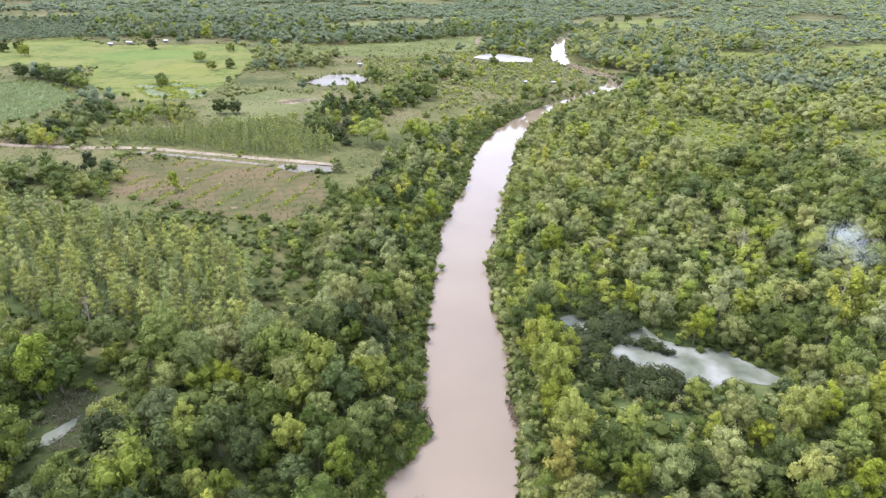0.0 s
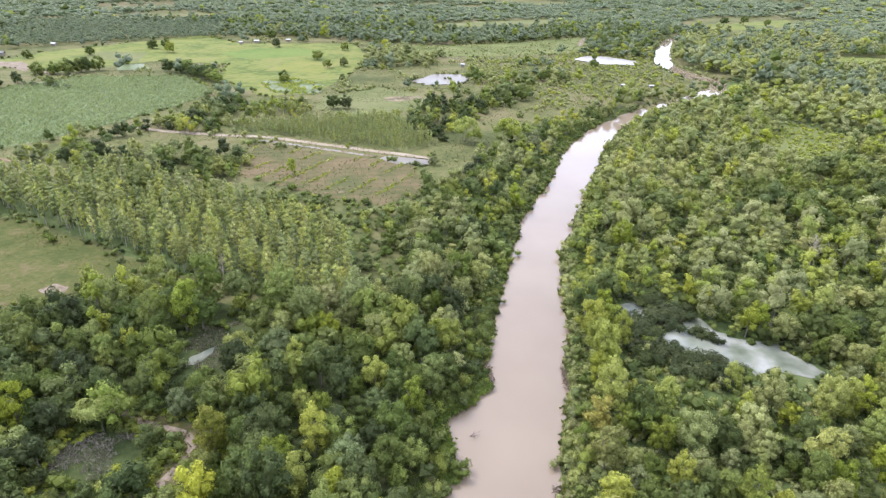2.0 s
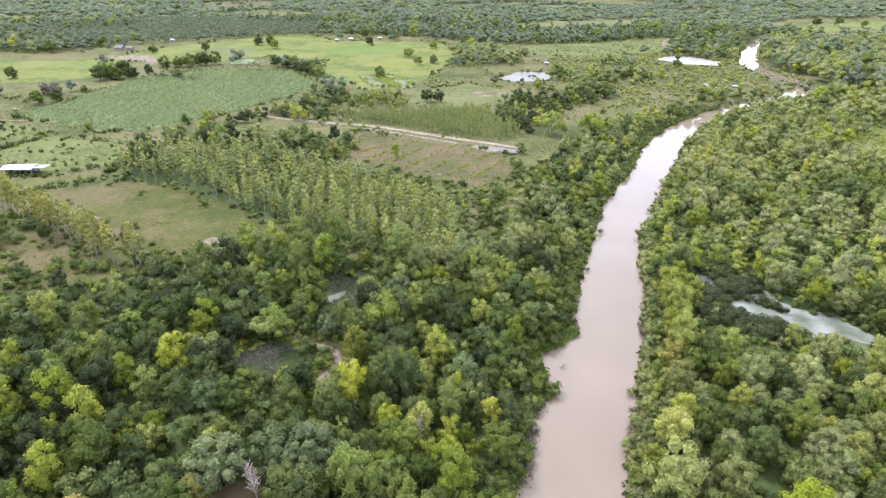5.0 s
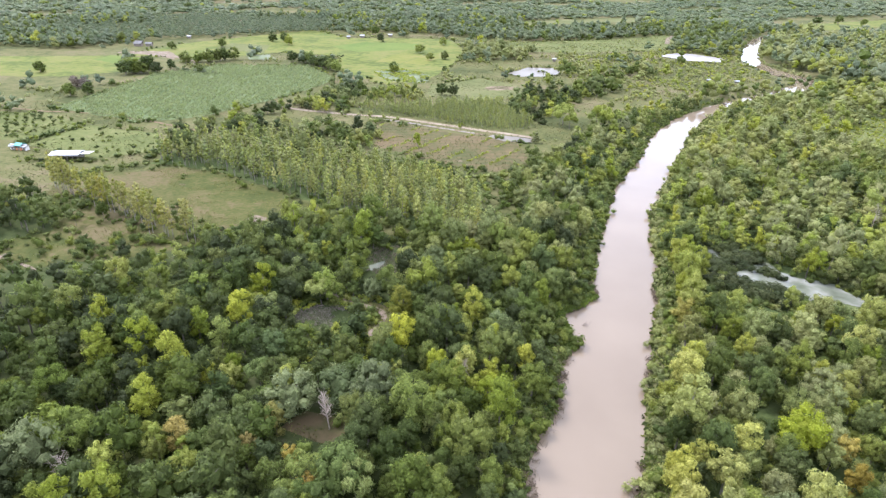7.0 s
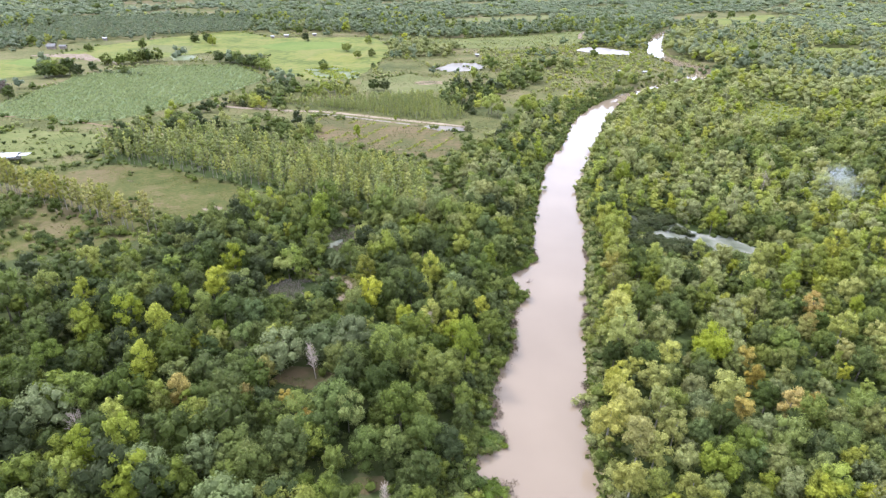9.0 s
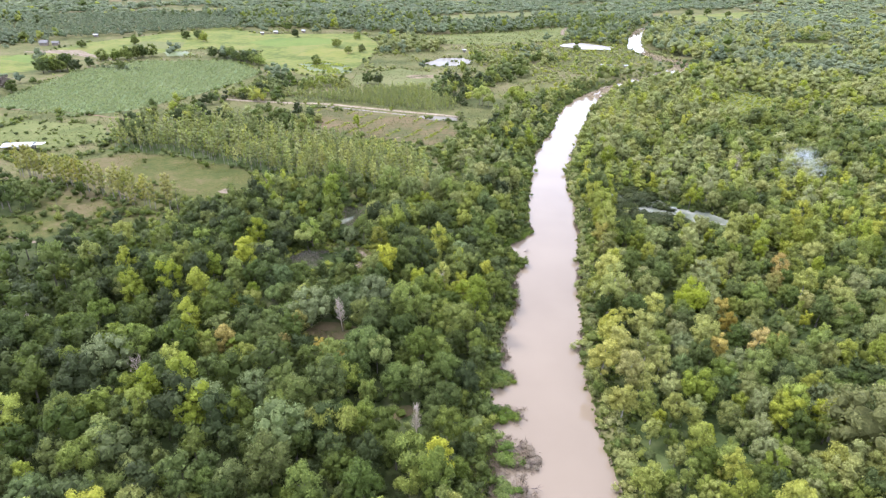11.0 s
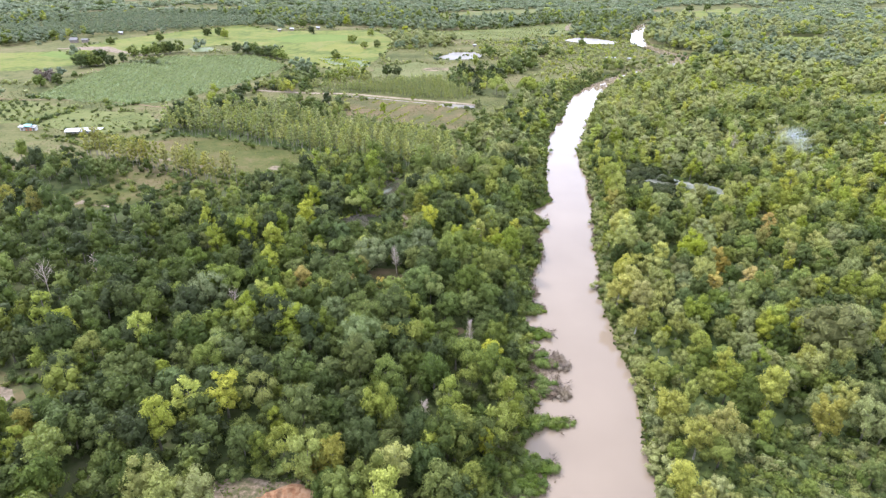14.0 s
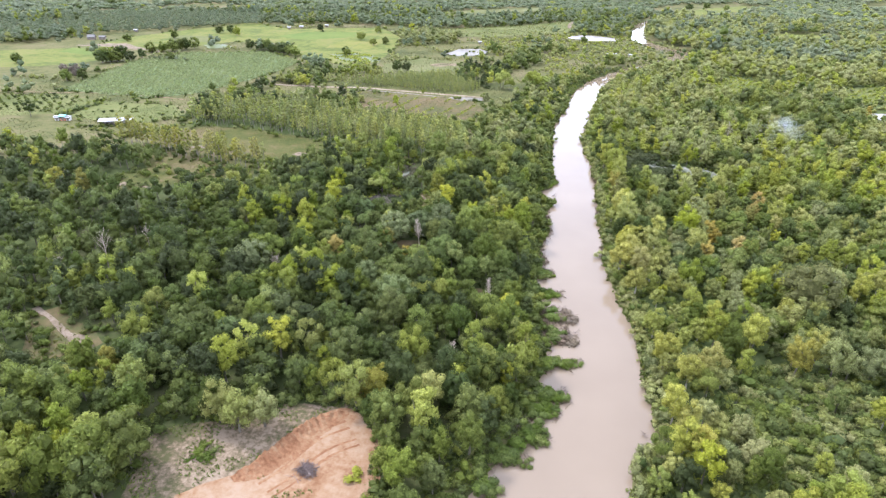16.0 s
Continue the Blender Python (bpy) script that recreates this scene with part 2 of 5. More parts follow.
def water_mat(name, colours, scale, rough=0.06, ripple=0.02, spec=0.5):
    m, t = mat(name)
    f = noise_tex(t, scale, 3, 0.5)
    f = math2(t, "SUBTRACT", math2(t, "MULTIPLY", f, 2.4), 0.7)
    p, _ = finish(t, ramp(t, colours, f), rough, spec, noise_tex(t, 1.3, 3), ripple, 0.1)
    p.inputs["IOR"].default_value = 1.33
    return m


def plain_mat(name, a, b, scale=3.0, rough=0.8, metal=0.0, spec=0.3):
    m, t = mat(name)
    f = noise_tex(t, scale, 4, 0.6)
    p, _ = finish(t, ramp(t, [a, b], math2(t, "SUBTRACT", math2(t, "MULTIPLY", f, 2.0), 0.5)), rough, spec, f, 0.2, 0.03)
    p.inputs["Metallic"].default_value = metal
    return m


BROAD = leaf_mat("leaf_broad", [(0.048, 0.073, 0.021), (0.088, 0.123, 0.030), (0.150, 0.194, 0.042)])
LIGHT = leaf_mat("leaf_light", [(0.130, 0.178, 0.034), (0.190, 0.242, 0.040), (0.254, 0.296, 0.054)])
PALEL = leaf_mat("leaf_pale", [(0.180, 0.218, 0.050), (0.238, 0.268, 0.062), (0.298, 0.314, 0.080)])
OLIVEL = leaf_mat("leaf_olive", [(0.142, 0.172, 0.060), (0.196, 0.228, 0.075), (0.242, 0.268, 0.092)])
GREAT = leaf_mat("leaf_great", [(0.120, 0.140, 0.050), (0.165, 0.180, 0.064)])
DOME = leaf_mat("leaf_dome", [(0.104, 0.146, 0.054), (0.148, 0.190, 0.072)])
GUML = leaf_mat("leaf_gum", [(0.160, 0.204, 0.066), (0.216, 0.258, 0.076), (0.292, 0.318, 0.086)])
BAMBOO = leaf_mat("leaf_bamboo", [(0.105, 0.150, 0.038), (0.150, 0.200, 0.050), (0.200, 0.236, 0.060)], 0.35)
# distance haze is put into these paler, bluer greens
FAR_HAZE = leaf_mat("leaf_far_haze", [(0.108, 0.145, 0.078), (0.140, 0.178, 0.093), (0.180, 0.212, 0.106)])
GUM_YELLOW = leaf_mat("leaf_gum_yellow", [(0.190, 0.222, 0.052), (0.262, 0.270, 0.064)])
CREEPER = leaf_mat("leaf_creeper", [(0.066, 0.110, 0.022), (0.096, 0.150, 0.028), (0.130, 0.178, 0.038)])
ORANGE = leaf_mat("leaf_orange", [(0.225, 0.205, 0.046), (0.345, 0.300, 0.074)])
LIME = leaf_mat("leaf_lime", [(0.172, 0.232, 0.036), (0.210, 0.268, 0.045)])
YELLOW = leaf_mat("leaf_yellow", [(0.165, 0.186, 0.042), (0.226, 0.230, 0.054)])
GRASS = leaf_mat("leaf_grass", [(0.080, 0.096, 0.038), (0.110, 0.120, 0.047), (0.136, 0.134, 0.062)])
MEADOW_GRASS = leaf_mat("leaf_meadow_grass", [(0.096, 0.116, 0.028), (0.116, 0.130, 0.034), (0.136, 0.134, 0.044)])
CANEL = leaf_mat("leaf_cane", [(0.144, 0.192, 0.076), (0.164, 0.210, 0.086), (0.186, 0.226, 0.096)])
DRY = leaf_mat("leaf_dry", [(0.120, 0.100, 0.075), (0.200, 0.175, 0.130)])
TWIGS = leaf_mat("dead_twigs", [(0.105, 0.086, 0.050), (0.175, 0.146, 0.094)], 0.0)
BRUSHWOOD = leaf_mat("dead_brushwood", [(0.110, 0.096, 0.074), (0.205, 0.178, 0.142)], 0.0)
DARKL = leaf_mat("leaf_dark", [(0.042, 0.058, 0.020), (0.072, 0.092, 0.032)])
BARK = plain_mat("bark", (0.10, 0.085, 0.065), (0.20, 0.175, 0.14), 2.0)
BARK_GUM = plain_mat("bark_gum", (0.18, 0.16, 0.13), (0.30, 0.27, 0.22), 2.0)
BARK_PALE = plain_mat("bark_pale", (0.22, 0.20, 0.165), (0.34, 0.31, 0.265), 2.0)
DEADWOOD = plain_mat("deadwood", (0.29, 0.235, 0.18), (0.46, 0.385, 0.31), 2.0)
BRUSH = plain_mat("brushwood", (0.10, 0.07, 0.06), (0.19, 0.15, 0.13), 3.0)
FLOOR = field_mat("forest_floor", [(0.030, 0.040, 0.013), (0.050, 0.062, 0.020), (0.070, 0.070, 0.032)], 0.06, 0.9)
THICKET_FLOOR = field_mat("thicket_floor", [(0.044, 0.062, 0.020), (0.074, 0.094, 0.030), (0.105, 0.118, 0.045)], 0.06, 0.9)
# scrub and soil tones, blue raised to stand for haze over far fields
GROUND = field_mat("ground_scrub", [(0.054, 0.062, 0.021), (0.085, 0.088, 0.030), (0.110, 0.104, 0.041), (0.130, 0.108, 0.056)], 0.02, 0.6, 0, 0, 0.6, 2.9)
ROAD_RED = field_mat("road_red", [(0.110, 0.098, 0.045), (0.165, 0.115, 0.070), (0.200, 0.135, 0.085)], 0.1, 0.8)
EARTH = field_mat("red_sand", [(0.162, 0.084, 0.042), (0.216, 0.130, 0.072), (0.246, 0.164, 0.100), (0.264, 0.190, 0.126)], 0.09, 1.0, 0.0, 0, 0.8, 2.3)
RED_EARTH = field_mat("red_earth", [(0.150, 0.070, 0.034), (0.210, 0.112, 0.058), (0.250, 0.160, 0.090)], 0.3, 1.5, 0.0, 0, 0.8, 2.4)
PALE_EARTH = field_mat("pale_earth", [(0.070, 0.068, 0.030), (0.112, 0.090, 0.052), (0.166, 0.126, 0.082), (0.228, 0.176, 0.122)], 0.16, 1.3, 0.0, 0, 0.5, 3.4)
ROAD_EARTH = field_mat("road_earth", [(0.190, 0.148, 0.100), (0.285, 0.236, 0.172)], 0.15, 1.0)
PATH_EARTH = field_mat("path_earth", [(0.120, 0.096, 0.060), (0.175, 0.136, 0.096), (0.225, 0.180, 0.134)], 0.3, 1.4, 0, 0, 0.5, 2.8)
RICE = field_mat("rice_crop", [(0.076, 0.096, 0.024), (0.106, 0.122, 0.029), (0.128, 0.138, 0.034), (0.142, 0.138, 0.044)], 0.04, 0.25, 0.05, 25, 0.3, 3.8)
RICE_TAN = field_mat("rice_tan", [(0.116, 0.128, 0.028), (0.142, 0.144, 0.036), (0.160, 0.146, 0.050)], 0.05, 0.4, 0.05, 25)
RICE_GREEN = field_mat("rice_green", [(0.078, 0.112, 0.026), (0.100, 0.132, 0.031), (0.116, 0.142, 0.036)], 0.03, 0.3)
CANE_SOIL = field_mat("cane_crop", [(0.110, 0.145, 0.062), (0.138, 0.172, 0.078), (0.160, 0.188, 0.090)], 0.03, 0.6, 0.16, 62, 0.6)
GRASSY = field_mat("grass_field", [(0.052, 0.061, 0.017), (0.069, 0.073, 0.021), (0.087, 0.081, 0.028), (0.112, 0.090, 0.044)], 0.035, 0.8, 0, 0, 0.5, 3.6)
# grass greens with a little haze blue mixed in, like the ground
GREENY = field_mat("green_field", [(0.074, 0.086, 0.026), (0.105, 0.116, 0.037), (0.134, 0.136, 0.051)], 0.04, 0.5, 0, 0, 0.6, 2.8)
BROWNY = field_mat("fallow_field", [(0.066, 0.070, 0.026), (0.096, 0.080, 0.036), (0.124, 0.092, 0.049)], 0.05, 0.7, 0.07, 62, 0.4, 3.0)
OLIVY = field_mat("olive_field", [(0.084, 0.094, 0.032), (0.112, 0.117, 0.044), (0.136, 0.131, 0.058)], 0.03, 0.5)
PADDY = water_mat("paddy_water", [(0.08, 0.105, 0.035), (0.105, 0.125, 0.05), (0.15, 0.155, 0.11)], 0.09, 0.45, 0.05, 0.06)
RIVER = water_mat("river_water", [(0.178, 0.136, 0.093), (0.200, 0.154, 0.106)], 0.05, 0.05, 0.012, 0.52)
POND = water_mat("pond_water", [(0.075, 0.085, 0.052), (0.15, 0.155, 0.115), (0.26, 0.255, 0.215)], 0.16, 0.06, 0.01, 0.35)
# pale base colour stands in for bright sky reflected off the water
LAGOON = water_mat("sky_pale_water", [(0.27, 0.25, 0.22), (0.36, 0.335, 0.30)], 0.08, 0.25, 0.03, 0.3)
MUDDY = water_mat("muddy_water", [(0.130, 0.112, 0.084), (0.180, 0.160, 0.128)], 0.08, 0.3, 0.03, 0.1)
ROOF_WHITE = plain_mat("roof_white", (0.30, 0.30, 0.30), (0.42, 0.42, 0.42), 0.8, 0.6)
ROOF_GREEN = plain_mat("roof_green", (0.06, 0.26, 0.22), (0.09, 0.31, 0.27), 0.8, 0.5)
ROOF_GREY = plain_mat("roof_grey", (0.13, 0.125, 0.115), (0.20, 0.19, 0.175), 0.8, 0.9, spec=0.05)
WALL_ORANGE = plain_mat("wall_orange", (0.55, 0.20, 0.10), (0.62, 0.26, 0.14), 1.0)
WALL_PALE = plain_mat("wall_pale", (0.60, 0.58, 0.54), (0.72, 0.70, 0.66), 1.0)
POST = plain_mat("post_wood", (0.16, 0.13, 0.10), (0.26, 0.22, 0.17), 2.0)


# ---- mesh building ----
def mesh(name, v, f, mats, midx=None, attrs=None):
    """A triangle mesh from arrays of places and corners."""
    v, f = np.asarray(v, np.float32), np.asarray(f, np.int32)
    me = bpy.data.meshes.new(name)
    me.vertices.add(len(v))
    me.vertices.foreach_set("co", v.ravel())
    me.loops.add(f.size)
    me.loops.foreach_set("vertex_index", f.ravel())
    me.polygons.add(len(f))
    me.polygons.foreach_set("loop_start", np.arange(0, f.size, f.shape[1], dtype=np.int32))
    if midx is not None:
        me.polygons.foreach_set("material_index", np.asarray(midx, np.int32))
    for key, value in (attrs or {}).items():
        me.attributes.new(key, "FLOAT", "POINT").data.foreach_set("value", np.broadcast_to(np.asarray(value, np.float32), (len(v),)).copy())
    for m in mats:
        me.materials.append(m)
    me.update(calc_edges=True)
    me.shade_flat()
    return me


def part(name, me, parent, label=""):
    ob = new(name, me)
    ob.parent = parent
    return tagged(ob, label)


_g = (1 + 5 ** 0.5) / 2
ICO_V = np.array([(-1, _g, 0), (1, _g, 0), (-1, -_g, 0), (1, -_g, 0), (0, -1, _g), (0, 1, _g), (0, -1, -_g), (0, 1, -_g), (_g, 0, -1), (_g, 0, 1), (-_g, 0, -1), (-_g, 0, 1)]) / math.hypot(1, _g)
ICO_F = np.array([(0, 11, 5), (0, 5, 1), (0, 1, 7), (0, 7, 10), (0, 10, 11), (1, 5, 9), (5, 11, 4), (11, 10, 2), (10, 7, 6), (7, 1, 8), (3, 9, 4), (3, 4, 2), (3, 2, 6), (3, 6, 8), (3, 8, 9), (4, 9, 5), (2, 4, 11), (6, 2, 10), (8, 6, 7), (9, 8, 1)])


def unit(a):
    return a / np.maximum(np.linalg.norm(a, axis=-1, keepdims=True), 1e-6)


def sprays(r, p, out, size, slim=0.55, droop=0.5, spread=0.36):
    """Pointed sprays of leaves at the places p, facing outwards."""
    n = len(p)
    nrm = unit(out + spread * r.normal(size=(n, 3)))
    axis = r.normal(size=(n, 3)) + np.array([0, 0, -droop]) + 0.4 * out
    axis = unit(axis - nrm * (axis * nrm).sum(1, keepdims=True))
    side = np.cross(nrm, axis)
    ln = size * r.uniform(0.65, 1.35, (n, 1))
    wd = ln * slim * r.uniform(0.7, 1.3, (n, 1))
    a = p - axis * ln * 0.45
    v = np.stack([a + side * wd * 0.5, a - side * wd * 0.5, p + axis * ln * 0.55], 1).reshape(-1, 3)
    return v, np.arange(3 * n).reshape(-1, 3)


def join(pieces):
    vs, fs, off = [], [], 0
    for v, f in pieces:
        vs.append(v)
        fs.append(f + off)
        off += len(v)
    return np.concatenate(vs), np.concatenate(fs)


BALL_V = unit(np.array([a + b for n, a in enumerate(ICO_V) for b in ICO_V[:n] if np.linalg.norm(a - b) < 1.2]))
BALL_V = np.concatenate([ICO_V, BALL_V])
BALL_F = []
for f in ICO_F:
    m3 = [int(np.argmin(np.linalg.norm(BALL_V - unit(ICO_V[f[q]] + ICO_V[f[(q + 1) % 3]]), axis=1))) for q in range(3)]
    BALL_F += [(f[0], m3[0], m3[2]), (f[1], m3[1], m3[0]), (f[2], m3[2], m3[1]), tuple(m3)]
BALL_F = np.array(BALL_F)


def crown(r, lobes, leaf, count, slim=0.55, droop=0.5, core=0.8, fine=True):
    """A heap of rounded boughs, each a shaggy mass of leaf with leaf sprays standing out of it."""
    lob = np.array(lobes, float)
    share = lob[:, 3] ** 2 / (lob[:, 3] ** 2).sum()
    mid = (lob[:, :3] * lob[:, 3:]).sum(0) / lob[:, 3].sum()
    pieces = []
    bv, bf = (BALL_V, BALL_F) if fine else (ICO_V, ICO_F)
    for n, (cx, cy, cz, rad) in enumerate(lob):
        c = np.array([cx, cy, cz])
        if core:
            turn = unit(r.normal(size=(3, 3)))
            turn[1] = unit(np.cross(turn[0], turn[1]))
            turn[2] = np.cross(turn[0], turn[1])
            pieces.append((c + (bv @ turn) * rad * core * r.uniform(0.7, 1.16, (len(bv), 1)) * (1, 1, 0.92), bf))
        k = max(2, int(round(count * share[n] * 1.35)))
        d = unit(r.normal(size=(k, 3)) + 0.8 * unit(lob[n, :3] - mid + 1e-6) + np.array([0, 0, 0.5]))
        p = c + d * rad * r.uniform(0.78, 1.24, (k, 1)) * (1, 1, 0.92)
        deep = np.zeros(k, bool)
        for q in range(len(lob)):
            if q != n:
                deep |= np.linalg.norm(p - lob[q, :3], axis=1) < 0.8 * lob[q, 3]
        p, d = p[~deep], d[~deep]
        if len(p):
            pieces.append(sprays(r, p, d, leaf, slim, droop, 0.42))
    return join(pieces)


def tube(a, b, ra, rb, sides=5):
    a, b = np.array(a, float), np.array(b, float)
    z = unit(b - a)
    x = unit(np.cross(z, (0.31, 0.95, 0.1)))
    y = np.cross(z, x)
    ang = np.arange(sides) * 2 * math.pi / sides
    ring = np.cos(ang)[:, None] * x + np.sin(ang)[:, None] * y
    v = np.concatenate([a + ring * ra, b + ring * rb])
    f = []
    for i in range(sides):
        j = (i + 1) % sides
        f += [(i, j, sides + j), (i, sides + j, sides + i)]
    return v, np.array(f)


def trunk(r, height, radius, limbs, reach, start=0.45, sides=5):
    """A tapered, slightly leaning trunk with limbs."""
    lean = r.normal(size=2) * 0.05 * height
    mid = np.array([lean[0] * 0.4, lean[1] * 0.4, height * 0.5])
    top = np.array([lean[0], lean[1], height])
    pieces = [tube((0, 0, -0.5), mid, radius * 1.25, radius * 0.8, sides), tube(mid, top, radius * 0.8, radius * 0.3, sides)]
    for i in range(limbs):
        h = height * r.uniform(start, 0.9)
        base = mid * (h / mid[2]) if h < mid[2] else mid + (top - mid) * (h - mid[2]) / (top[2] - mid[2])
        ang = 2 * math.pi * (i + r.uniform(-0.3, 0.3)) / limbs
        tip = base + np.array([math.cos(ang) * reach, math.sin(ang) * reach, r.uniform(0.5, 1.1) * reach])
        pieces.append(tube(base, tip, radius * 0.45, radius * 0.12, 4))
    return join(pieces)


def heap(r, n, z, wide, tall, lo, hi, mid, low=-0.45, wander=0.15):
    """Boughs set over an egg-shaped crown, round a middle mass."""
    out = [(0, 0, z, mid)]
    for i in range(n):
        h = low + (1 - low) * (i + 0.5) / n + r.normal() * 0.06
        a, w = 2.4 * i + r.normal() * 0.3, math.sqrt(max(0.05, 1 - min(abs(h), 0.98) ** 2))
        k = r.uniform(1 - 2 * wander, 1 + wander)
        out.append((math.cos(a) * w * wide * k, math.sin(a) * w * wide * k, z + h * tall * k, r.uniform(lo, hi)))
    return out


def lobes_broad(r):
    return heap(r, 20, 4.2, r.uniform(1.9, 2.4), r.uniform(2.1, 2.7), 0.7, 1.15, 1.75, -0.7)


def lobes_light(r):
    return heap(r, 19, 4.7, r.uniform(1.5, 2.0), r.uniform(2.6, 3.2), 0.6, 1.05, 1.25, -0.75, 0.22)


def lobes_dome(r):
    return heap(r, 26, 2.8, 2.5, 2.3, 0.65, 0.95, 2.1, -0.3, 0.05)


def lobes_gum(r):
    out = []
    for n, h in enumerate(np.linspace(3.2, 10.2, 13)):
        w = 0.8 * math.sin(math.pi * min(1.0, (h - 1.4) / 9.6)) ** 0.8
        k = r.uniform(0.5, 1.2)
        out.append((math.cos(2.4 * n) * w * k, math.sin(2.4 * n) * w * k, h + r.normal() * 0.2, (0.36 + 0.5 * w) * r.uniform(0.8, 1.2)))
    return out


def lobes_shrub(r):
    return [(r.normal() * 0.8, r.normal() * 0.8, r.uniform(0.5, 1.7), r.uniform(0.6, 1.05)) for i in range(5)]


def lobes_bamboo(r):
    out = []
    for i in range(9):
        a, d = 0.7 * i + r.uniform(-0.3, 0.3), r.uniform(0.8, 2.3)
        out.append((math.cos(a) * d, math.sin(a) * d, 6.4 - 1.1 * d + r.uniform(-0.8, 0.8), r.uniform(0.7, 1.2)))
    return out


SPECIES = {
    "broad": (lobes_broad, BROAD, BARK, 6.0, 0.20, 1.0, 0.5),
    "olive": (lobes_broad, OLIVEL, BARK, 6.0, 0.20, 1.0, 0.5),
    "light": (lobes_light, LIGHT, BARK, 7.0, 0.17, 1.0, 0.5),
    "pale": (lobes_light, PALEL, BARK_PALE, 7.0, 0.17, 1.0, 0.5),
    "dome": (lobes_dome, DOME, BARK, 4.0, 0.25, 0.8, 0.5),
    "gum": (lobes_gum, GUML, BARK_GUM, 9.6, 0.11, 0.7, 0.6),
    "shrub": (lobes_shrub, BROAD, BARK, 1.0, 0.06, 0.8, 0.5),
    "bamboo": (lobes_bamboo, BAMBOO, BARK, 5.0, 0.10, 1.15, 1.6),
    "brush": (lobes_shrub, OLIVEL, BARK, 1.0, 0.06, 0.8, 0.5),
    # broadleaf shape with the haze-paled leaf colour
    "far": (lobes_broad, FAR_HAZE, BARK, 6.0, 0.20, 1.0, 0.5),
    "scrub": (lobes_shrub, LIGHT, BARK, 1.0, 0.06, 0.8, 0.5),
}
# size of a spray, sprays on a plant, boughs kept: single plants, mid distance, far, farthest, near plants of a joined stand
LODS = [(0.34, 1150, 99), (0.52, 170, 9), (0.95, 30, 4), (1.7, 7, 2), (0.46, 460, 14)]


def template(kind, lod, seed):
    """Crown and trunk of one plant at one level of detail."""
    make, leafm, barkm, high, thick, size, droop = SPECIES[kind]
    r = np.random.default_rng(seed)
    lobes = make(r)
    leaf, count, most = LODS[lod]
    near = lod in (0, 4)
    if kind in ("shrub", "scrub", "brush"):
        count = int(count * 0.4)
        leaf *= 0.9 if near else 0.75
        most = {1: 3, 2: 2}.get(lod, most)
    if kind == "gum":
        count = int(count * 0.55)
    if lod == 3:
        cs = np.array(lobes)
        wide = np.abs(cs[:, :2]).max()
        lobes = [(-0.25 * wide, 0, cs[:, 2].max() - 1.7, wide * 0.8 + 0.5), (0.7 * wide, 0.3 * wide, cs[:, 2].max() - 1.9 - r.random(), wide * 0.6 + 0.4)]
    elif len(lobes) > most:
        keep = np.linspace(0, len(lobes) - 1, most).round().astype(int)
        wide = 1.0 + 0.28 * (len(lobes) / most - 1) ** 0.5
        lobes = [(a, b, c, d * (wide if n else 1.05)) for n, (a, b, c, d) in enumerate(lobes) if n in keep]
    bamboo = kind == "bamboo"
    cv, cf = crown(r, lobes, leaf * size * (1.7 if bamboo else 1), count, 0.22 if bamboo else 0.45 if kind == "gum" else 0.72, droop, (0.62 if bamboo else 0.7 if kind == "gum" else 0.8) if near else 0.78 if lod == 1 else 0.9, False)
    if lod in (2, 3):
        return cv, cf, np.zeros((0, 3)), np.zeros((0, 3), int)
    tv, tf = trunk(r, high * 0.88, thick, 4, 0.8 if kind == "gum" else 1.15) if near else tube((0, 0, -0.3), (0, 0, high), thick, thick * 0.4, 4)
    return cv, cf, tv, tf


_cache = {}


def templates(kind, lod):
    if (kind, lod) not in _cache:
        _cache[kind, lod] = [template(kind, lod, 100 * n + 13 + len(kind)) for n in range(6)]
    return _cache[kind, lod]


def stand(name, kind, spots, label, category="trees"):
    """One joined mesh of many plants. spots: rows of x, y, z, scale, stretch, tint, level of detail."""
    spots = np.asarray(spots, float)
    r = np.random.default_rng(len(spots) + len(name))
    vs, fs, ms, ts, us, off = [], [], [], [], [], 0
    for lod in range(4):
        here = spots[spots[:, 6] == lod]
        tem = templates(kind, lod or 4)
        which = r.integers(0, len(tem), len(here))
        for n, (cv, cf, tv, tf) in enumerate(tem):
            some = here[which == n]
            if not len(some):
                continue
            v0, f0 = join([(cv, cf), (tv, tf)])
            ang = r.uniform(0, 6.283, len(some))
            c, s = np.cos(ang)[:, None], np.sin(ang)[:, None]
            x, y, z = v0[:, 0][None], v0[:, 1][None], v0[:, 2][None]
            k = some[:, 3:4]
            v = np.stack([(x * c - y * s) * k + some[:, 0:1], (x * s + y * c) * k + some[:, 1:2], z * k * some[:, 4:5] + some[:, 2:3]], -1)
            vs.append(v.reshape(-1, 3))
            fs.append((f0[None] + off + len(v0) * np.arange(len(some))[:, None, None]).reshape(-1, 3))
            ms.append(np.tile(np.r_[np.zeros(len(cf), int), np.ones(len(tf), int)], len(some)))
            ts.append(np.repeat(some[:, 5], len(v0)))
            us.append(np.full(len(ts[-1]), (0.5, 0.3, 0.12, 0.06)[lod]))
            off += len(v0) * len(some)
    me = mesh(name, np.concatenate(vs), np.concatenate(fs), [SPECIES[kind][1], SPECIES[kind][2]], np.concatenate(ms), {"tint": np.concatenate(ts), "vary": np.concatenate(us)})
    return tagged(new(name, me), label, category, kind="stuff")


_built = {}


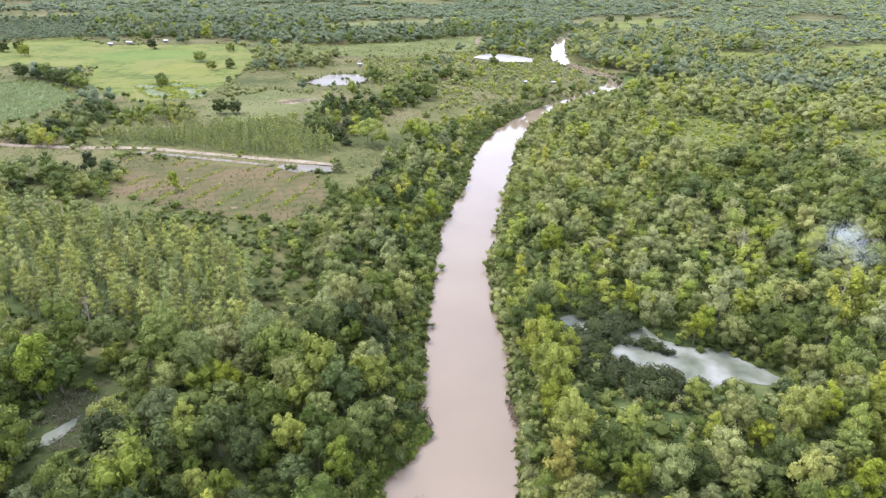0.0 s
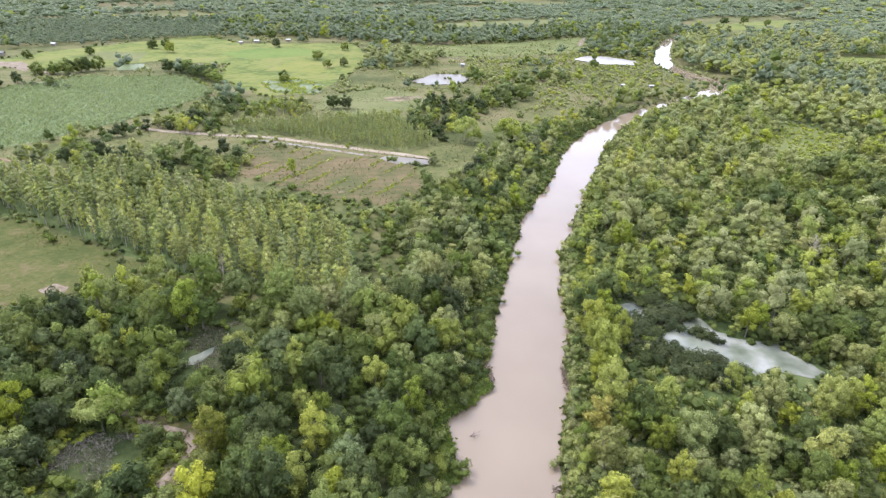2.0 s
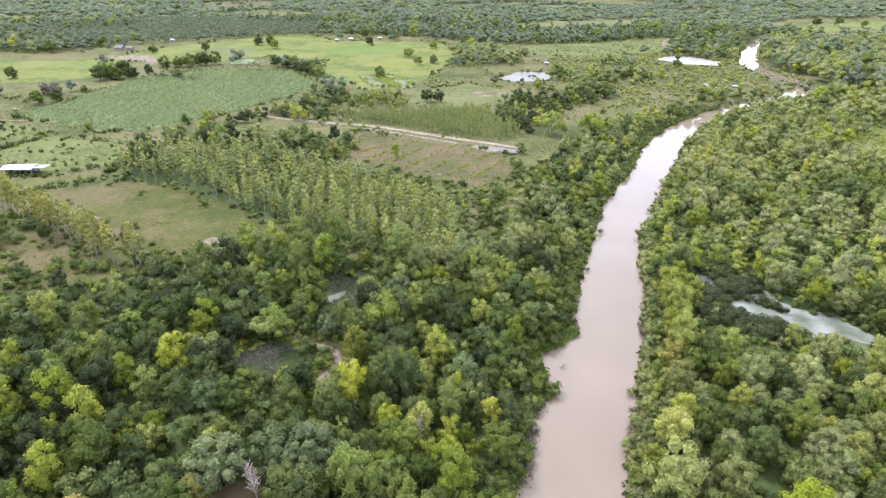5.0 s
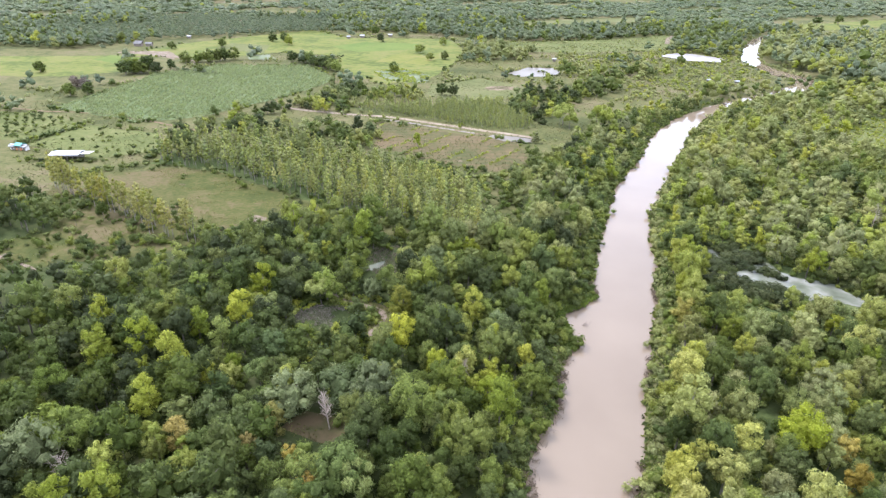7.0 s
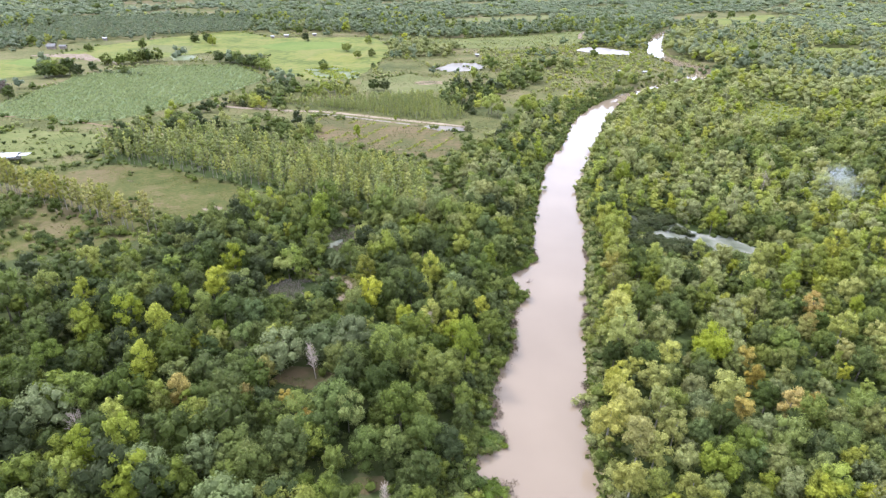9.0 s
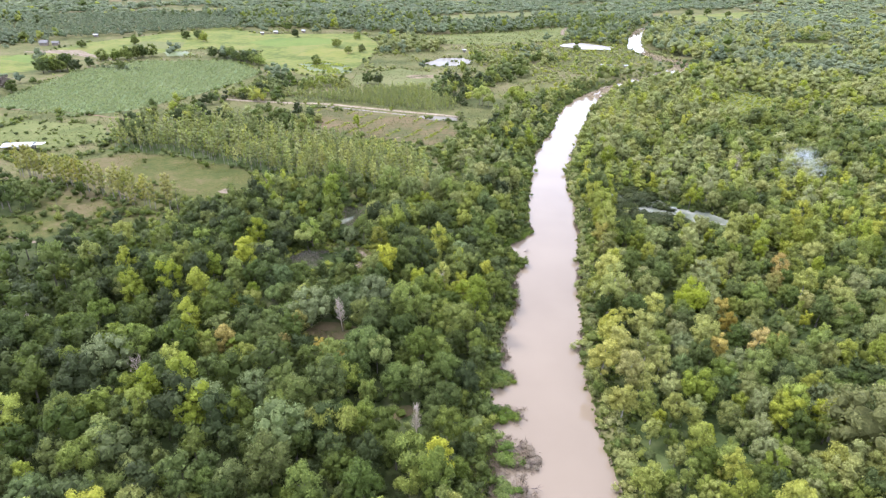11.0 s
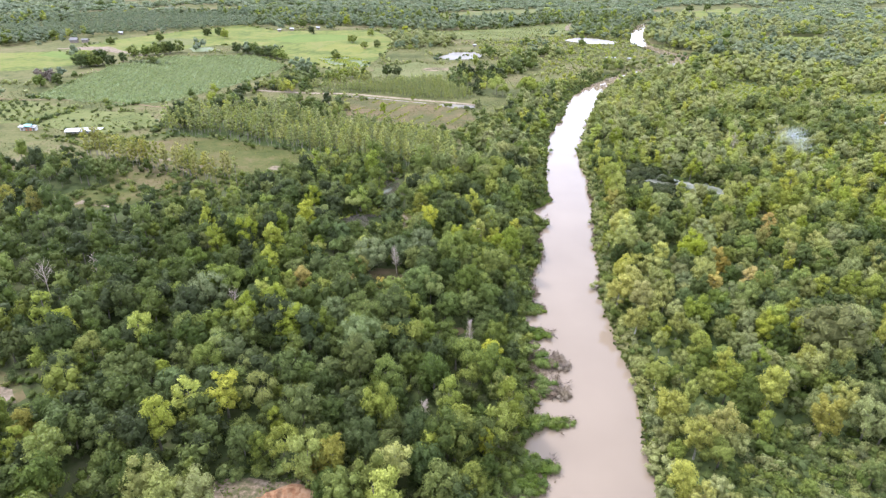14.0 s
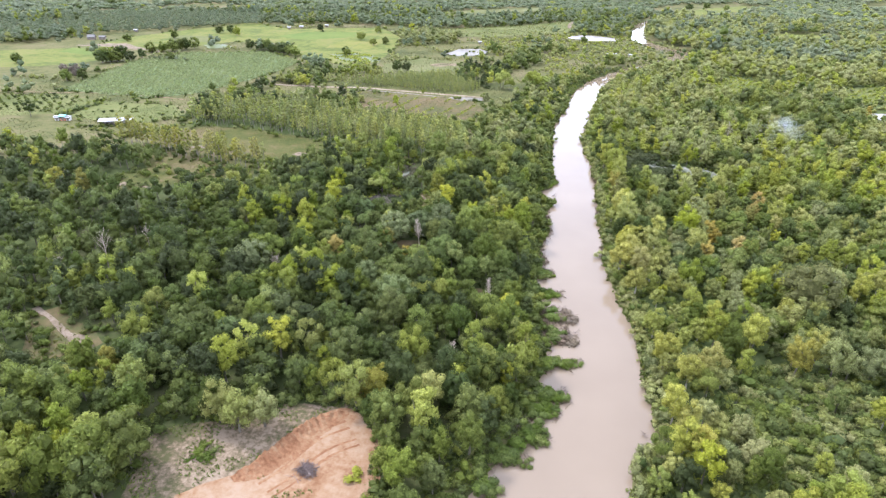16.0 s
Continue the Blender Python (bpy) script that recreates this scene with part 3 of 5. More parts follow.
def plant(name, kind, x, y, z, scale, stretch, label, group="", category="tree", leaf=None, turn=None):
    """A single plant: an Empty at its foot with trunk and crown."""
    key = (kind, int(rng.integers(0, 5)), leaf.name if leaf else "")
    if key not in _built:
        cv, cf, tv, tf = templates(kind, 0)[key[1]]
        _built[key] = (mesh("crown", cv, cf, [leaf or SPECIES[kind][1]], attrs={"solo": 1.0, "vary": 0.5}), mesh("trunk", tv, tf, [SPECIES[kind][2]]))
    top = new(name)
    top.empty_display_size = 0.5
    top.matrix_basis = Matrix.LocRotScale((x, y, z), Euler((0, 0, rng.uniform(0, 6.28) if turn is None else turn)), (scale, scale, scale * stretch))
    part("crown", _built[key][0], top)
    part("trunk", _built[key][1], top)
    return tagged(top, label, category, group)


# ---- ground, river, ponds ----
GZ = 1.0


def height(x, y):
    """Ground level: flat land with a river bed and pond hollows cut into it."""
    d = np.minimum(x - bank_l(y), bank_r(y) - x)          # positive over the water
    z = np.full(np.shape(x), GZ)
    z = np.where(d > -3, np.minimum(z, GZ - 1.0 * np.clip((d + 3) / 3, 0, 1) - 1.5 * np.clip(d / 2, 0, 1)), z)
    for p in PONDS:
        z = np.where(inside(p, x, y), GZ - 0.7, z)
    return z


xs = np.unique(np.r_[-4800, -3000, -2000, np.arange(-1400, -360, 40), np.arange(-360, -60, 10), np.arange(-60, 72, 1.6), np.arange(72, 360, 12), np.arange(360, 1400, 40), 2000, 3000, 4800])
ys = np.unique(np.r_[-4800, -3000, -1500, -700, np.arange(-400, 20, 20), np.arange(20, 480, 3), np.arange(480, 900, 7), np.arange(900, 2400, 50), 3000, 4000, 4800])
gx, gy = np.meshgrid(xs, ys)
gv = np.stack([gx, gy, height(gx, gy)], -1).reshape(-1, 3)
q = (np.arange(len(ys) - 1)[:, None] * len(xs) + np.arange(len(xs) - 1)[None]).ravel()
ground = new("ground", mesh("ground", gv, np.stack([q, q + 1, q + 1 + len(xs), q + len(xs)], 1), [GROUND]))
tagged(ground, "flat scrubby grass land with bare earth", "ground", kind="structure")

wy = np.r_[np.arange(-400, 20, 20), np.arange(20, 960, 3.0)]
wl, wr = bank_l(wy) - 2.5, bank_r(wy) + 2.5
wv = np.stack([np.stack([wl, wy, 0 * wy], -1), np.stack([wr, wy, 0 * wy], -1)], 1).reshape(-1, 3)
k = 2 * np.arange(len(wy) - 1)
water = new("water", mesh("water", wv, np.stack([k, k + 1, k + 3, k + 2], 1), [RIVER]))
tagged(water, "smooth silty pinkish brown river water", "river", kind="structure")


def ragged(poly, step=3.0, amp=1.0, grow=0.0):
    """The outline of a patch, with an uneven edge."""
    pts = []
    for (ax, ay), (bx, by) in zip(poly, poly[1:] + poly[:1]):
        n = max(1, int(math.hypot(bx - ax, by - ay) / step))
        for i in range(n):
            pts.append((ax + (bx - ax) * i / n, ay + (by - ay) * i / n))
    p = np.array(pts)
    c = p.mean(0)
    p = p + unit(p - c) * grow
    p = p + amp * np.stack([wob(p[:, 0], p[:, 1], 5, 1), wob(p[:, 0], p[:, 1], 5, 6)], -1)
    return p + 0.45 * amp * np.stack([wob(p[:, 0], p[:, 1], 1.3, 2), wob(p[:, 0], p[:, 1], 1.3, 9)], -1)


def patch(name, poly, material, z, label, category, amp=1.0, grow=0.0, step=3.0):
    p = ragged(poly, step, amp, grow)
    me = bpy.data.meshes.new(name)
    me.from_pydata([(float(x), float(y), z) for x, y in p], [], [list(range(len(p)))])
    me.materials.append(material)
    if me.polygons[0].normal.z < 0:
        me.flip_normals()
    return tagged(new(name, me), label, category, kind="structure")


def strip(name, pts, width, material, z, label, category="path"):
    """A track along a line, its edges uneven."""
    fine = []
    for (ax, ay), (bx, by) in zip(pts, pts[1:]):
        n = max(2, int(math.hypot(bx - ax, by - ay) / 1.5))
        fine += [(ax + (bx - ax) * i / n, ay + (by - ay) * i / n) for i in range(n)]
    p = np.array(fine + [pts[-1]])
    for _ in range(6):
        p[1:-1] = 0.5 * p[1:-1] + 0.25 * (p[:-2] + p[2:])
    t = unit(np.gradient(p, axis=0))
    s = np.stack([-t[:, 1], t[:, 0]], -1)
    w = width * (1 + 0.3 * wob(p[:, 0], p[:, 1], 3, 4))[:, None] / 2
    p = p + s * 0.6 * wob(p[:, 0], p[:, 1], 6, 2)[:, None]
    v = np.stack([np.c_[p - s * w, np.full(len(p), z)], np.c_[p + s * w, np.full(len(p), z)]], 1).reshape(-1, 3)
    k = 2 * np.arange(len(p) - 1)
    return tagged(new(name, mesh(name, v, np.stack([k, k + 2, k + 3, k + 1], 1), [material])), label, category, kind="structure")


PZ = GZ + 0.05
fy = np.arange(-110.0, 520.0, 6.0)
west = [(-230, -110), (-250, 60), (-240, 140), (-200, 176), (-130, 178), (-112, 203), (-74, 206), (-48, 216), (-46, 232), (-68, 262), (-60, 330), (-45, 400), (-20, 450)]
patch("forest_floor", west + [(float(x), float(y)) for x, y in zip(bank_l(fy) - 4.5, fy) if y < 450][::-1], FLOOR, GZ + 0.02, "dark leaf litter and soil under the trees", "forest floor", 1.0)
patch("forest_floor", [(240, -110), (230, 240), (300, 520), (200, 640), (60, 640)] + [(float(x), float(y)) for x, y in zip(bank_r(fy) + 4.5, fy)][::-1], THICKET_FLOOR, GZ + 0.02, "dark leaf litter and soil under the trees", "forest floor", 1.0)
patch("cane_field", CANE, CANE_SOIL, PZ, "soil between blue-green sugar cane rows", "field", 1.0)
patch("rice_field", RICE_A, RICE, PZ, "bright yellow-green rice paddies", "field", 2.0)
patch("rice_field", RICE_B, RICE, PZ, "bright yellow-green rice paddies", "field", 2.0)
patch("rice_field", RICE_C, RICE_GREEN, PZ + 0.02, "deep green young rice paddy", "field", 1.0)
patch("orchard_ground", ORCHARD_A, GREENY, PZ, "grass between orchard rows", "field", 0.6)
patch("orchard_ground", ORCHARD_B, GREENY, PZ + 0.03, "grass with scattered young trees", "field", 0.6)
patch("rough_ground", ROW_SIDE, GRASSY, PZ - 0.012, "rough grass beside a row of eucalyptus", "field", 1.5)
patch("plantation_floor", GUM, THICKET_FLOOR, PZ - 0.02, "dark weedy soil under a plantation", "forest floor", 1.0)
patch("meadow", MEADOW, GRASSY, PZ, "dry olive grass clearing", "field", 2.0)
patch("clearing", CLEAR_W, GRASSY, PZ, "worn grass clearing with bare soil", "field", 2.0)
patch("fallow_field", BROWN, BROWNY, PZ, "brown fallow field in faint rows", "field", 1.0)
patch("young_plantation_ground", YOUNG, GREENY, PZ, "grass under a young plantation", "field", 1.0)
patch("olive_field", OLIVE, OLIVY, PZ, "flat olive-green pasture", "field", 1.5)
patch("flooded_paddy", FLOODED, PADDY, PZ + 0.022, "shallow flooded paddy", "field", 1.5)
patch("rice_field", [(-391, 456), (-404, 490), (-368, 498), (-343, 460)], OLIVY, PZ + 0.024, "dull olive paddy being cut", "field", 1.0)
patch("rice_field", [(-425, 372), (-432, 392), (-402, 396), (-384, 366)], RICE_GREEN, PZ + 0.024, "deep green young rice paddy", "field", 1.0)
patch("rice_field", [(-246, 470), (-250, 520), (-214, 515), (-208, 476)], RICE_TAN, PZ + 0.024, "yellowing ripe rice paddy", "field", 1.0)
patch("flooded_paddy", [(-347, 444), (-335, 456), (-314, 441), (-330, 429)], PADDY, PZ + 0.026, "small flooded paddy", "field", 1.0)
patch("wet_patch", [(-139, 418), (-130, 431), (-117, 433), (-119, 424), (-128, 416)], PALE_EARTH, PZ + 0.02, "pale wet bare patch in a pasture", "clearing", 1.6, step=1.5)
for px3, py3, pw in ((-147, 322.6, 4.5), (-136, 322.4, 5.5), (-126, 321.8, 4.0), (-117, 321.2, 5.0), (-106, 320.6, 4.0)):
    patch("puddle", [(px3 - pw, py3 - 0.9), (px3 - 0.6 * pw, py3 + 0.9), (px3 + 0.8 * pw, py3 + 0.7), (px3 + pw, py3 - 1.0)], MUDDY, PZ + 0.06, "shallow muddy puddle beside a dirt road", "puddle", 0.5, step=0.8)
for px3, py3, pw in ((-112, 286, 1.3), (-106, 283, 1.0), (-92, 279, 1.4), (-118, 300, 1.0)):
    patch("bare_patch", [(px3 - pw, py3 - 0.8), (px3 - 0.4 * pw, py3 + 0.9), (px3 + pw, py3 + 0.4), (px3 + 0.6 * pw, py3 - 0.9)], PALE_EARTH, PZ + 0.02, "bare pale soil on fallow land", "clearing", 0.4, step=0.6)
patch("pasture", LIGHT_K, GREENY, PZ, "pale green pasture", "field", 3.0)
patch("far_field", FIELD_M, RICE, PZ, "distant bright green field", "field", 4.0)
patch("far_field", FIELD_R, RICE, PZ, "distant bright green field", "field", 4.0)
patch("glade", GLADE_A, GREENY, PZ, "bright grass glade", "field", 2.0)
patch("glade", GLADE_B, GREENY, PZ, "bright grass glade", "field", 2.0)
patch("glade", GLADE_F, RICE, PZ, "distant bright grass strip", "field", 2.0)
patch("far_field", STRIP_A, RICE, PZ, "distant bright green field", "field", 2.0)
patch("far_field", STRIP_B, BROWNY, PZ, "distant bare brown field", "field", 2.0)
patch("far_field", STRIP_C, OLIVY, PZ, "distant olive pasture", "field", 2.0)
patch("farm_yard", YARD, PATH_EARTH, PZ + 0.015, "bare sandy farm yard", "yard", 2.0)
patch("bare_patch", [(-172, 191), (-170, 194), (-166, 194.5), (-164, 192), (-168, 190.5)], PATH_EARTH, PZ + 0.012, "bare pale soil in a meadow", "clearing", 0.6, step=0.8)
patch("bare_patch", [(-167.4, 208.6), (-166.6, 209.8), (-164.8, 209.4), (-165.2, 208.2)], PALE_EARTH, PZ + 0.012, "bare pale soil in a meadow", "clearing", 0.3, step=0.5)
patch("bare_patch", [(-126, 195.5), (-125, 199), (-121, 199.5), (-119.5, 196.5), (-122, 194.5)], PATH_EARTH, PZ + 0.012, "bare pinkish soil at a wood's edge", "clearing", 0.6, step=0.8)
patch("bare_patch", [(-166, 144.6), (-165.6, 147.5), (-163.5, 148.4), (-162, 146.4), (-163, 144.8)], PATH_EARTH, PZ + 0.012, "bare pale soil beside a footpath", "clearing", 0.6, step=0.8)
patch("bare_patch", BARE_W, BROWNY, PZ + 0.012, "worn brown earth beside a footpath", "clearing", 1.2, step=1.5)
patch("pale_clearing", PALE, PALE_EARTH, PZ, "pale bare earth with weeds", "clearing", 2.0)
patch("sand_clearing", SAND, EARTH, PZ + 0.02, "orange sandy earth with wheel tracks", "clearing", 1.2, step=1.5)
patch("scrub_clearing", SCRUB_W, BROWNY, PZ, "worn grass and scrub clearing", "clearing", 2.0)
patch("sandy_clearing", SANDY, GRASSY, PZ, "grassy clearing by a footpath", "clearing", 1.5)
patch("bare_glade", GLADE_S, BROWNY, PZ, "bare earth glade", "clearing", 1.0)
patch("bare_glade", GLADE_D, BROWNY, PZ, "dark bare earth glade", "clearing", 1.0)
for poly, m, label in ((POND_O, POND, "grey-green pond with floating scum"), (POND_O2, POND, "small grey-green pond"), (POND_W, POND, "murky forest pool"), (POND_I, MUDDY, "bright muddy farm pond"), (POND_L, LAGOON, "muddy lagoon coloured bright for reflected sky"), (POND_E, MUDDY, "muddy roadside pool"), (POND_R, LAGOON, "small bright pond"), (POND_F, LAGOON, "small bright pond far off")):
    patch("pond", poly, m, GZ + 0.11, label, "pond", 0.9, 0.3, 0.6)
ridge = np.array([(-51.5, 41.5), (-49.4, 45), (-48.0, 49.5), (-46.2, 54.5), (-44, 58.8), (-40.5, 61.6)], float)
line_f = np.linspace(0, 1, 140)
rp = np.stack([np.interp(line_f, np.linspace(0, 1, 6), ridge[:, k]) for k in (0, 1)], -1)
rs = unit(np.gradient(rp, axis=0))[:, ::-1] * (-1, 1)
cuts, tops = (-1.0, -0.4, 0.3, 1.4, 2.8, 4.4), (0.0, 0.75, 1.05, 0.7, 0.32, 0.0)
fade = np.sin(np.pi * np.clip(line_f, 0.02, 0.98)) ** 0.5
rv = np.stack([np.c_[rp - rs * (c * (0.15 + 0.85 * fade) + 0.25 * wob(rp[:, 0] + c, rp[:, 1], 0.9, 3))[:, None], PZ - 0.03 + h * fade * (1 + 0.25 * wob(rp[:, 0], rp[:, 1] + 2 * c, 0.8, 5) + 0.3 * np.sin(5.2 * rp[:, 1] + 1.4 * c + wob(rp[:, 0], rp[:, 1], 1.4, 2)))] for c, h in zip(cuts, tops)], 1).reshape(-1, 3)
q = (np.arange(139)[:, None] * 6 + np.arange(5)[None]).ravel()
tagged(new("sand_ridge", mesh("sand_ridge", rv, np.stack([q, q + 1, q + 7, q + 6], 1), [RED_EARTH])), "low pushed-up ridge of red sandy earth", "earth bank", kind="structure")
strip("dirt_road", [(-215, 318), (-178, 321), (-153, 328), (-115, 327), (-76, 326)], 3.2, ROAD_EARTH, PZ + 0.035, "pale dirt road")
strip("dirt_road", [(-150, 323), (-125, 321), (-97, 320)], 2.4, PALE_EARTH, PZ + 0.03, "muddy strip beside the road")
strip("footpath", [(-82, 170), (-78, 169), (-73, 169), (-68, 169), (-64, 169.2), (-61.5, 168.8), (-59.6, 167.2), (-58.8, 165), (-59, 162), (-59.2, 158)], 1.3, PATH_EARTH, PZ + 0.03, "sandy footpath")
patch("bare_patch", [(-108, 66.6), (-105, 67), (-101, 65.6), (-99, 63.8), (-101, 61.8), (-104, 63), (-107, 65)], PATH_EARTH, PZ + 0.022, "bare pinkish soil at a footpath", "clearing", 0.6, step=0.8)
strip("footpath", [(-124, 72), (-121, 71), (-115, 69), (-110, 67.2), (-106, 65.4), (-103, 63.6)], 1.5, PATH_EARTH, PZ + 0.03, "sandy footpath")
strip("footpath", [(-165.5, 144.5), (-164, 146), (-161.5, 145.6), (-159, 145), (-156, 146), (-153.5, 146), (-151, 145.4), (-149, 144.8)], 1.0, PATH_EARTH, PZ + 0.03, "sandy footpath")
strip("dirt_road", [(-330, 250), (-307, 255), (-280, 265), (-245, 265.5), (-216, 264)], 1.5, ROAD_RED, PZ + 0.03, "reddish farm track")
strip("dirt_road", [(-66, 700), (-70, 745), (-66, 790)], 4.0, PATH_EARTH, PZ + 0.03, "pale farm track")
strip("dirt_road", [(-440, 405), (-395, 415), (-352, 400)], 5.0, PATH_EARTH, PZ + 0.03, "pale farm track")


# ---- woods ----
# single trees that stand out, by look
PALE_TREES = [(33.4, 105), (15, 92), (13, 103), (16, 75), (9, 120), (8, 136), (41, 112), (32, 102), (19, 86), (17, 66), (-26.3, 66), (4, 170), (13, 138), (5, 131), (12, 146), (-34, 152), (14, 154), (5, 175), (10, 128), (6, 141)]
YELLOW_TREES = [(41, 114.5), (47.5, 115), (1, 190), (-36, 64), (-88, 57), (-91, 50), (-179, 133), (-167, 132), (42, 175), (30, 176), (-57, 126), (40, 97), (-30, 126), (-55, 166), (3, 183)]
LIGHT_TREES = [(-25.5, 59), (-25.2, 47.5), (-39.3, 62.5), (-60, 72), (-65, 69), (-74, 107), (-79, 119), (-60, 95), (-72, 98), (-81, 139), (-84, 130), (-120, 147), (-117, 133), (-110, 149), (-98, 142), (-95, 133), (-84, 147), (-98, 125), (-88, 160), (-66, 62), (0, 264)]
RUSSET_TREES = [(46, 187), (35, 146), (39, 148), (29, 161), (30, 154), (-68, 116), (26.5, 144), (43.5, 178.7), (119, 336)]
LIME_TREES = [(22, 128), (40.3, 63), (37.9, 128.8)]
MANGO_TREES = [(-57.5, 131), (-51.5, 137.5), (-45.5, 138.5), (-86, 104), (-44, 95), (-61, 98)]
TALL_TREES = [(-68, 39), (-70.5, 35), (-145, 250), (-193, 236), (-189, 233), (-197, 239)]
GREAT_LIME = [(22.5, 160)]
GREAT_DOME = [(47.3, 123.5)]
ROUND_BUSH = [(-69.5, 40)]
ROUND_PALE = [(-56, 51), (-60.5, 52), (-52.6, 53.5)]
TALL_PALE = [(5, 156)]
GOLD_TREES = [(-39, 64.5), (-50, 121.5), (-58, 120.5), (-44, 117)]
GLOSSY_TREES = [(-40, 120.5)]
NOTABLE = [(x, y, n) for n, spots in enumerate((PALE_TREES, YELLOW_TREES, LIGHT_TREES, RUSSET_TREES, LIME_TREES, MANGO_TREES, TALL_TREES, GREAT_LIME, TALL_PALE, GREAT_DOME, ROUND_BUSH, GOLD_TREES, GLOSSY_TREES, ROUND_PALE)) for x, y in spots]
DEAD = [(-49.8, 131, 8.0, 0.9), (-79, 103, 5.5, 2.0), (-25.6, 79, 6.5, 0.8), (-126, 97, 7.0, 3.0), (-120, 106, 6.5, 1.8), (-130, 86, 6.0, 1.6), (47, 274, 9.0, 2.0), (64, 256, 8.5, 1.8), (-89, 214, 7.0, 1.4), (-24, 104.5, 7.5, 0.7), (-33, 150, 7.0, 0.8), (-110, 108, 6.0, 2.0)]


def clear_of(x, y, polys):
    bad = np.zeros(np.shape(x), bool)
    for p in polys:
        bad |= inside(p, x, y)
    return ~bad


def lattice(x0, x1, y0, y1, step):
    a, b = np.meshgrid(np.arange(x0, x1, step), np.arange(y0, y1, step))
    a[1::2] += step / 2
    return a.ravel() + rng.uniform(-0.48, 0.48, a.size) * step, b.ravel() + rng.uniform(-0.48, 0.48, a.size) * step


def ahead_of(x, y):
    az = np.degrees(np.arctan2(x, np.maximum(y + 40, 1)))
    return (az > -68) & (az < 36) & (np.hypot(x, y) < np.where(az < 5, 1500, np.where(az < 18, 1950, 2400))) & (y > 20)


def far_off(x, y):
    """Distance from the stretch of sky over the river from which the land is seen; more where it is never faced."""
    d = np.sqrt(np.maximum(y - 120, 60) ** 2 + (0.95 * x) ** 2 + 70 ** 2)
    return d + np.where(ahead_of(x, y), 0, 300)


def in_reach(x, y):
    return ahead_of(x, y) | ((np.abs(x) < 240) & (y > -120) & (y < 240))


def screens(x, y, high):
    """Whether a plant of that height would hide open ground or water that is seen from over the river."""
    dx, dy = x - 0.0, y - 62.0
    d = np.hypot(dx, dy)
    bad = np.zeros(x.shape, bool)
    for f in (0.3, 0.6, 0.85):
        k = 1 + f * high / 75
        qx, qy = dx * k, 62 + dy * k
        for poly in OPEN + PONDS:
            if poly is not SAND and poly is not PALE and poly is not POOL_SIDE:
                bad |= inside(poly, qx, qy)
        bad |= (qy > 380) & (qy < 640) & (qx > bank_l(qy)) & (qx < bank_r(qy))
    return bad & (rng.random(x.shape) < 0.9)


KEPT = [(cx, cy, 2.6) for cx, cy, *_ in NOTABLE] + [(cx, cy, 3.2) for cx, cy, *_ in DEAD] + [(-29.5, 43, 4.5), (-28, 37, 4.0)]
rows = []
for step, near, far, lod in ((4.05, 0, 140, 0), (4.9, 140, 330, 1), (6.2, 330, 760, 2), (7.6, 760, 1150, 3), (11.0, 1150, 2600, 3)):
    lim = far + 60
    x, y = lattice(-min(lim, 1300), min(lim, 1150), -120, min(far + 200, 2400), step)
    d = far_off(x, y)
    ok = (d >= near) & (d < far) & in_reach(x, y) & ((x < bank_l(y) - 3.8) | (x > bank_r(y) + 3.6)) & clear_of(x, y, OPEN + PONDS)
    if lod == 3:
        ok &= wob(x, y, 150, 4) < 0.62
        ok &= ~((wob(x, y, 90, 11) > 0.55) & (y > 700))
        ok &= rng.random(x.size) < 0.85
    west = (x < bank_l(y)) & (y < 640) & (y > 140) & (x > -560)
    belts = inside(WOOD_W, x, y) | inside(BELT_A, x, y) | inside(BELT_B, x, y) | inside(BELT_C, x, y) | inside(BELT_D, x, y) | ((inside(BELT_E, x, y) | inside(BELT_F, x, y)) & (rng.random(x.size) < 0.75))
    ok &= ~(west & ~belts & (rng.random(x.size) < np.where(wob(x, y, 24, 5) > 0.62, 0.45, 0.985)))
    ok &= clear_of(x, y, [GUM, PLANT_A, PLANT_B])
    ok &= ~((x > bank_r(y)) & (y > 545) & (y < 680) & (x < bank_r(y) + 6) & (rng.random(x.size) < 0.3))
    ok &= ~(inside(SCRUB_E, x, y) & (rng.random(x.size) < 0.82))
    ok &= ~((x > bank_r(y)) & (y > 320) & (y < 900) & (wob(x, y, 20, 6) > 0.55) & (rng.random(x.size) < 0.6))
    ok &= ~screens(x, y, 8.0) | inside(BELT_E, x, y) | inside(BELT_F, x, y)
    for cx, cy, reach in KEPT:
        ok &= np.hypot(x - cx, y - cy) > reach
    rows.append(np.stack([x[ok], y[ok], np.full(ok.sum(), lod)], -1))
spots = np.concatenate(rows)
sx, sy, slod = spots.T
mixv = wob(sx, sy, 17, 2) + 0.5 * rng.normal(size=len(sx)) + np.where(sx > bank_r(sy), 0.25, 0.0)
rightside = sx > bank_r(sy)
offr = sx - bank_r(sy)
kinds = np.where(mixv > np.where(rightside, np.where((sy > 130) & (sy < 225), 0.8, 0.5), np.where((sx < -90) & (sy < 175), 1.15, np.where((sx < -50) & (sy < 130), 1.0, np.where(sy < 125, 0.75, 0.52)))), "light", "broad").astype("<U8")
u = rng.random(len(sx))
kinds[(u < 0.06) & (wob(sx, sy, 30, 9) > 0) & (slod < 2)] = "dome"
kinds[(u > 0.93) & (slod < 2)] = "bamboo"
kinds[rightside & (offr < 13) & (u < np.where(sy < 150, 0.62, np.where(sy < 200, 0.2, 0.0)))] = "pale"
kinds[rightside & (offr >= 13) & (sy < 200) & (u > 0.95)] = "pale"
kinds[rightside & (sy > 200) & (mixv > -0.1)] = "light"
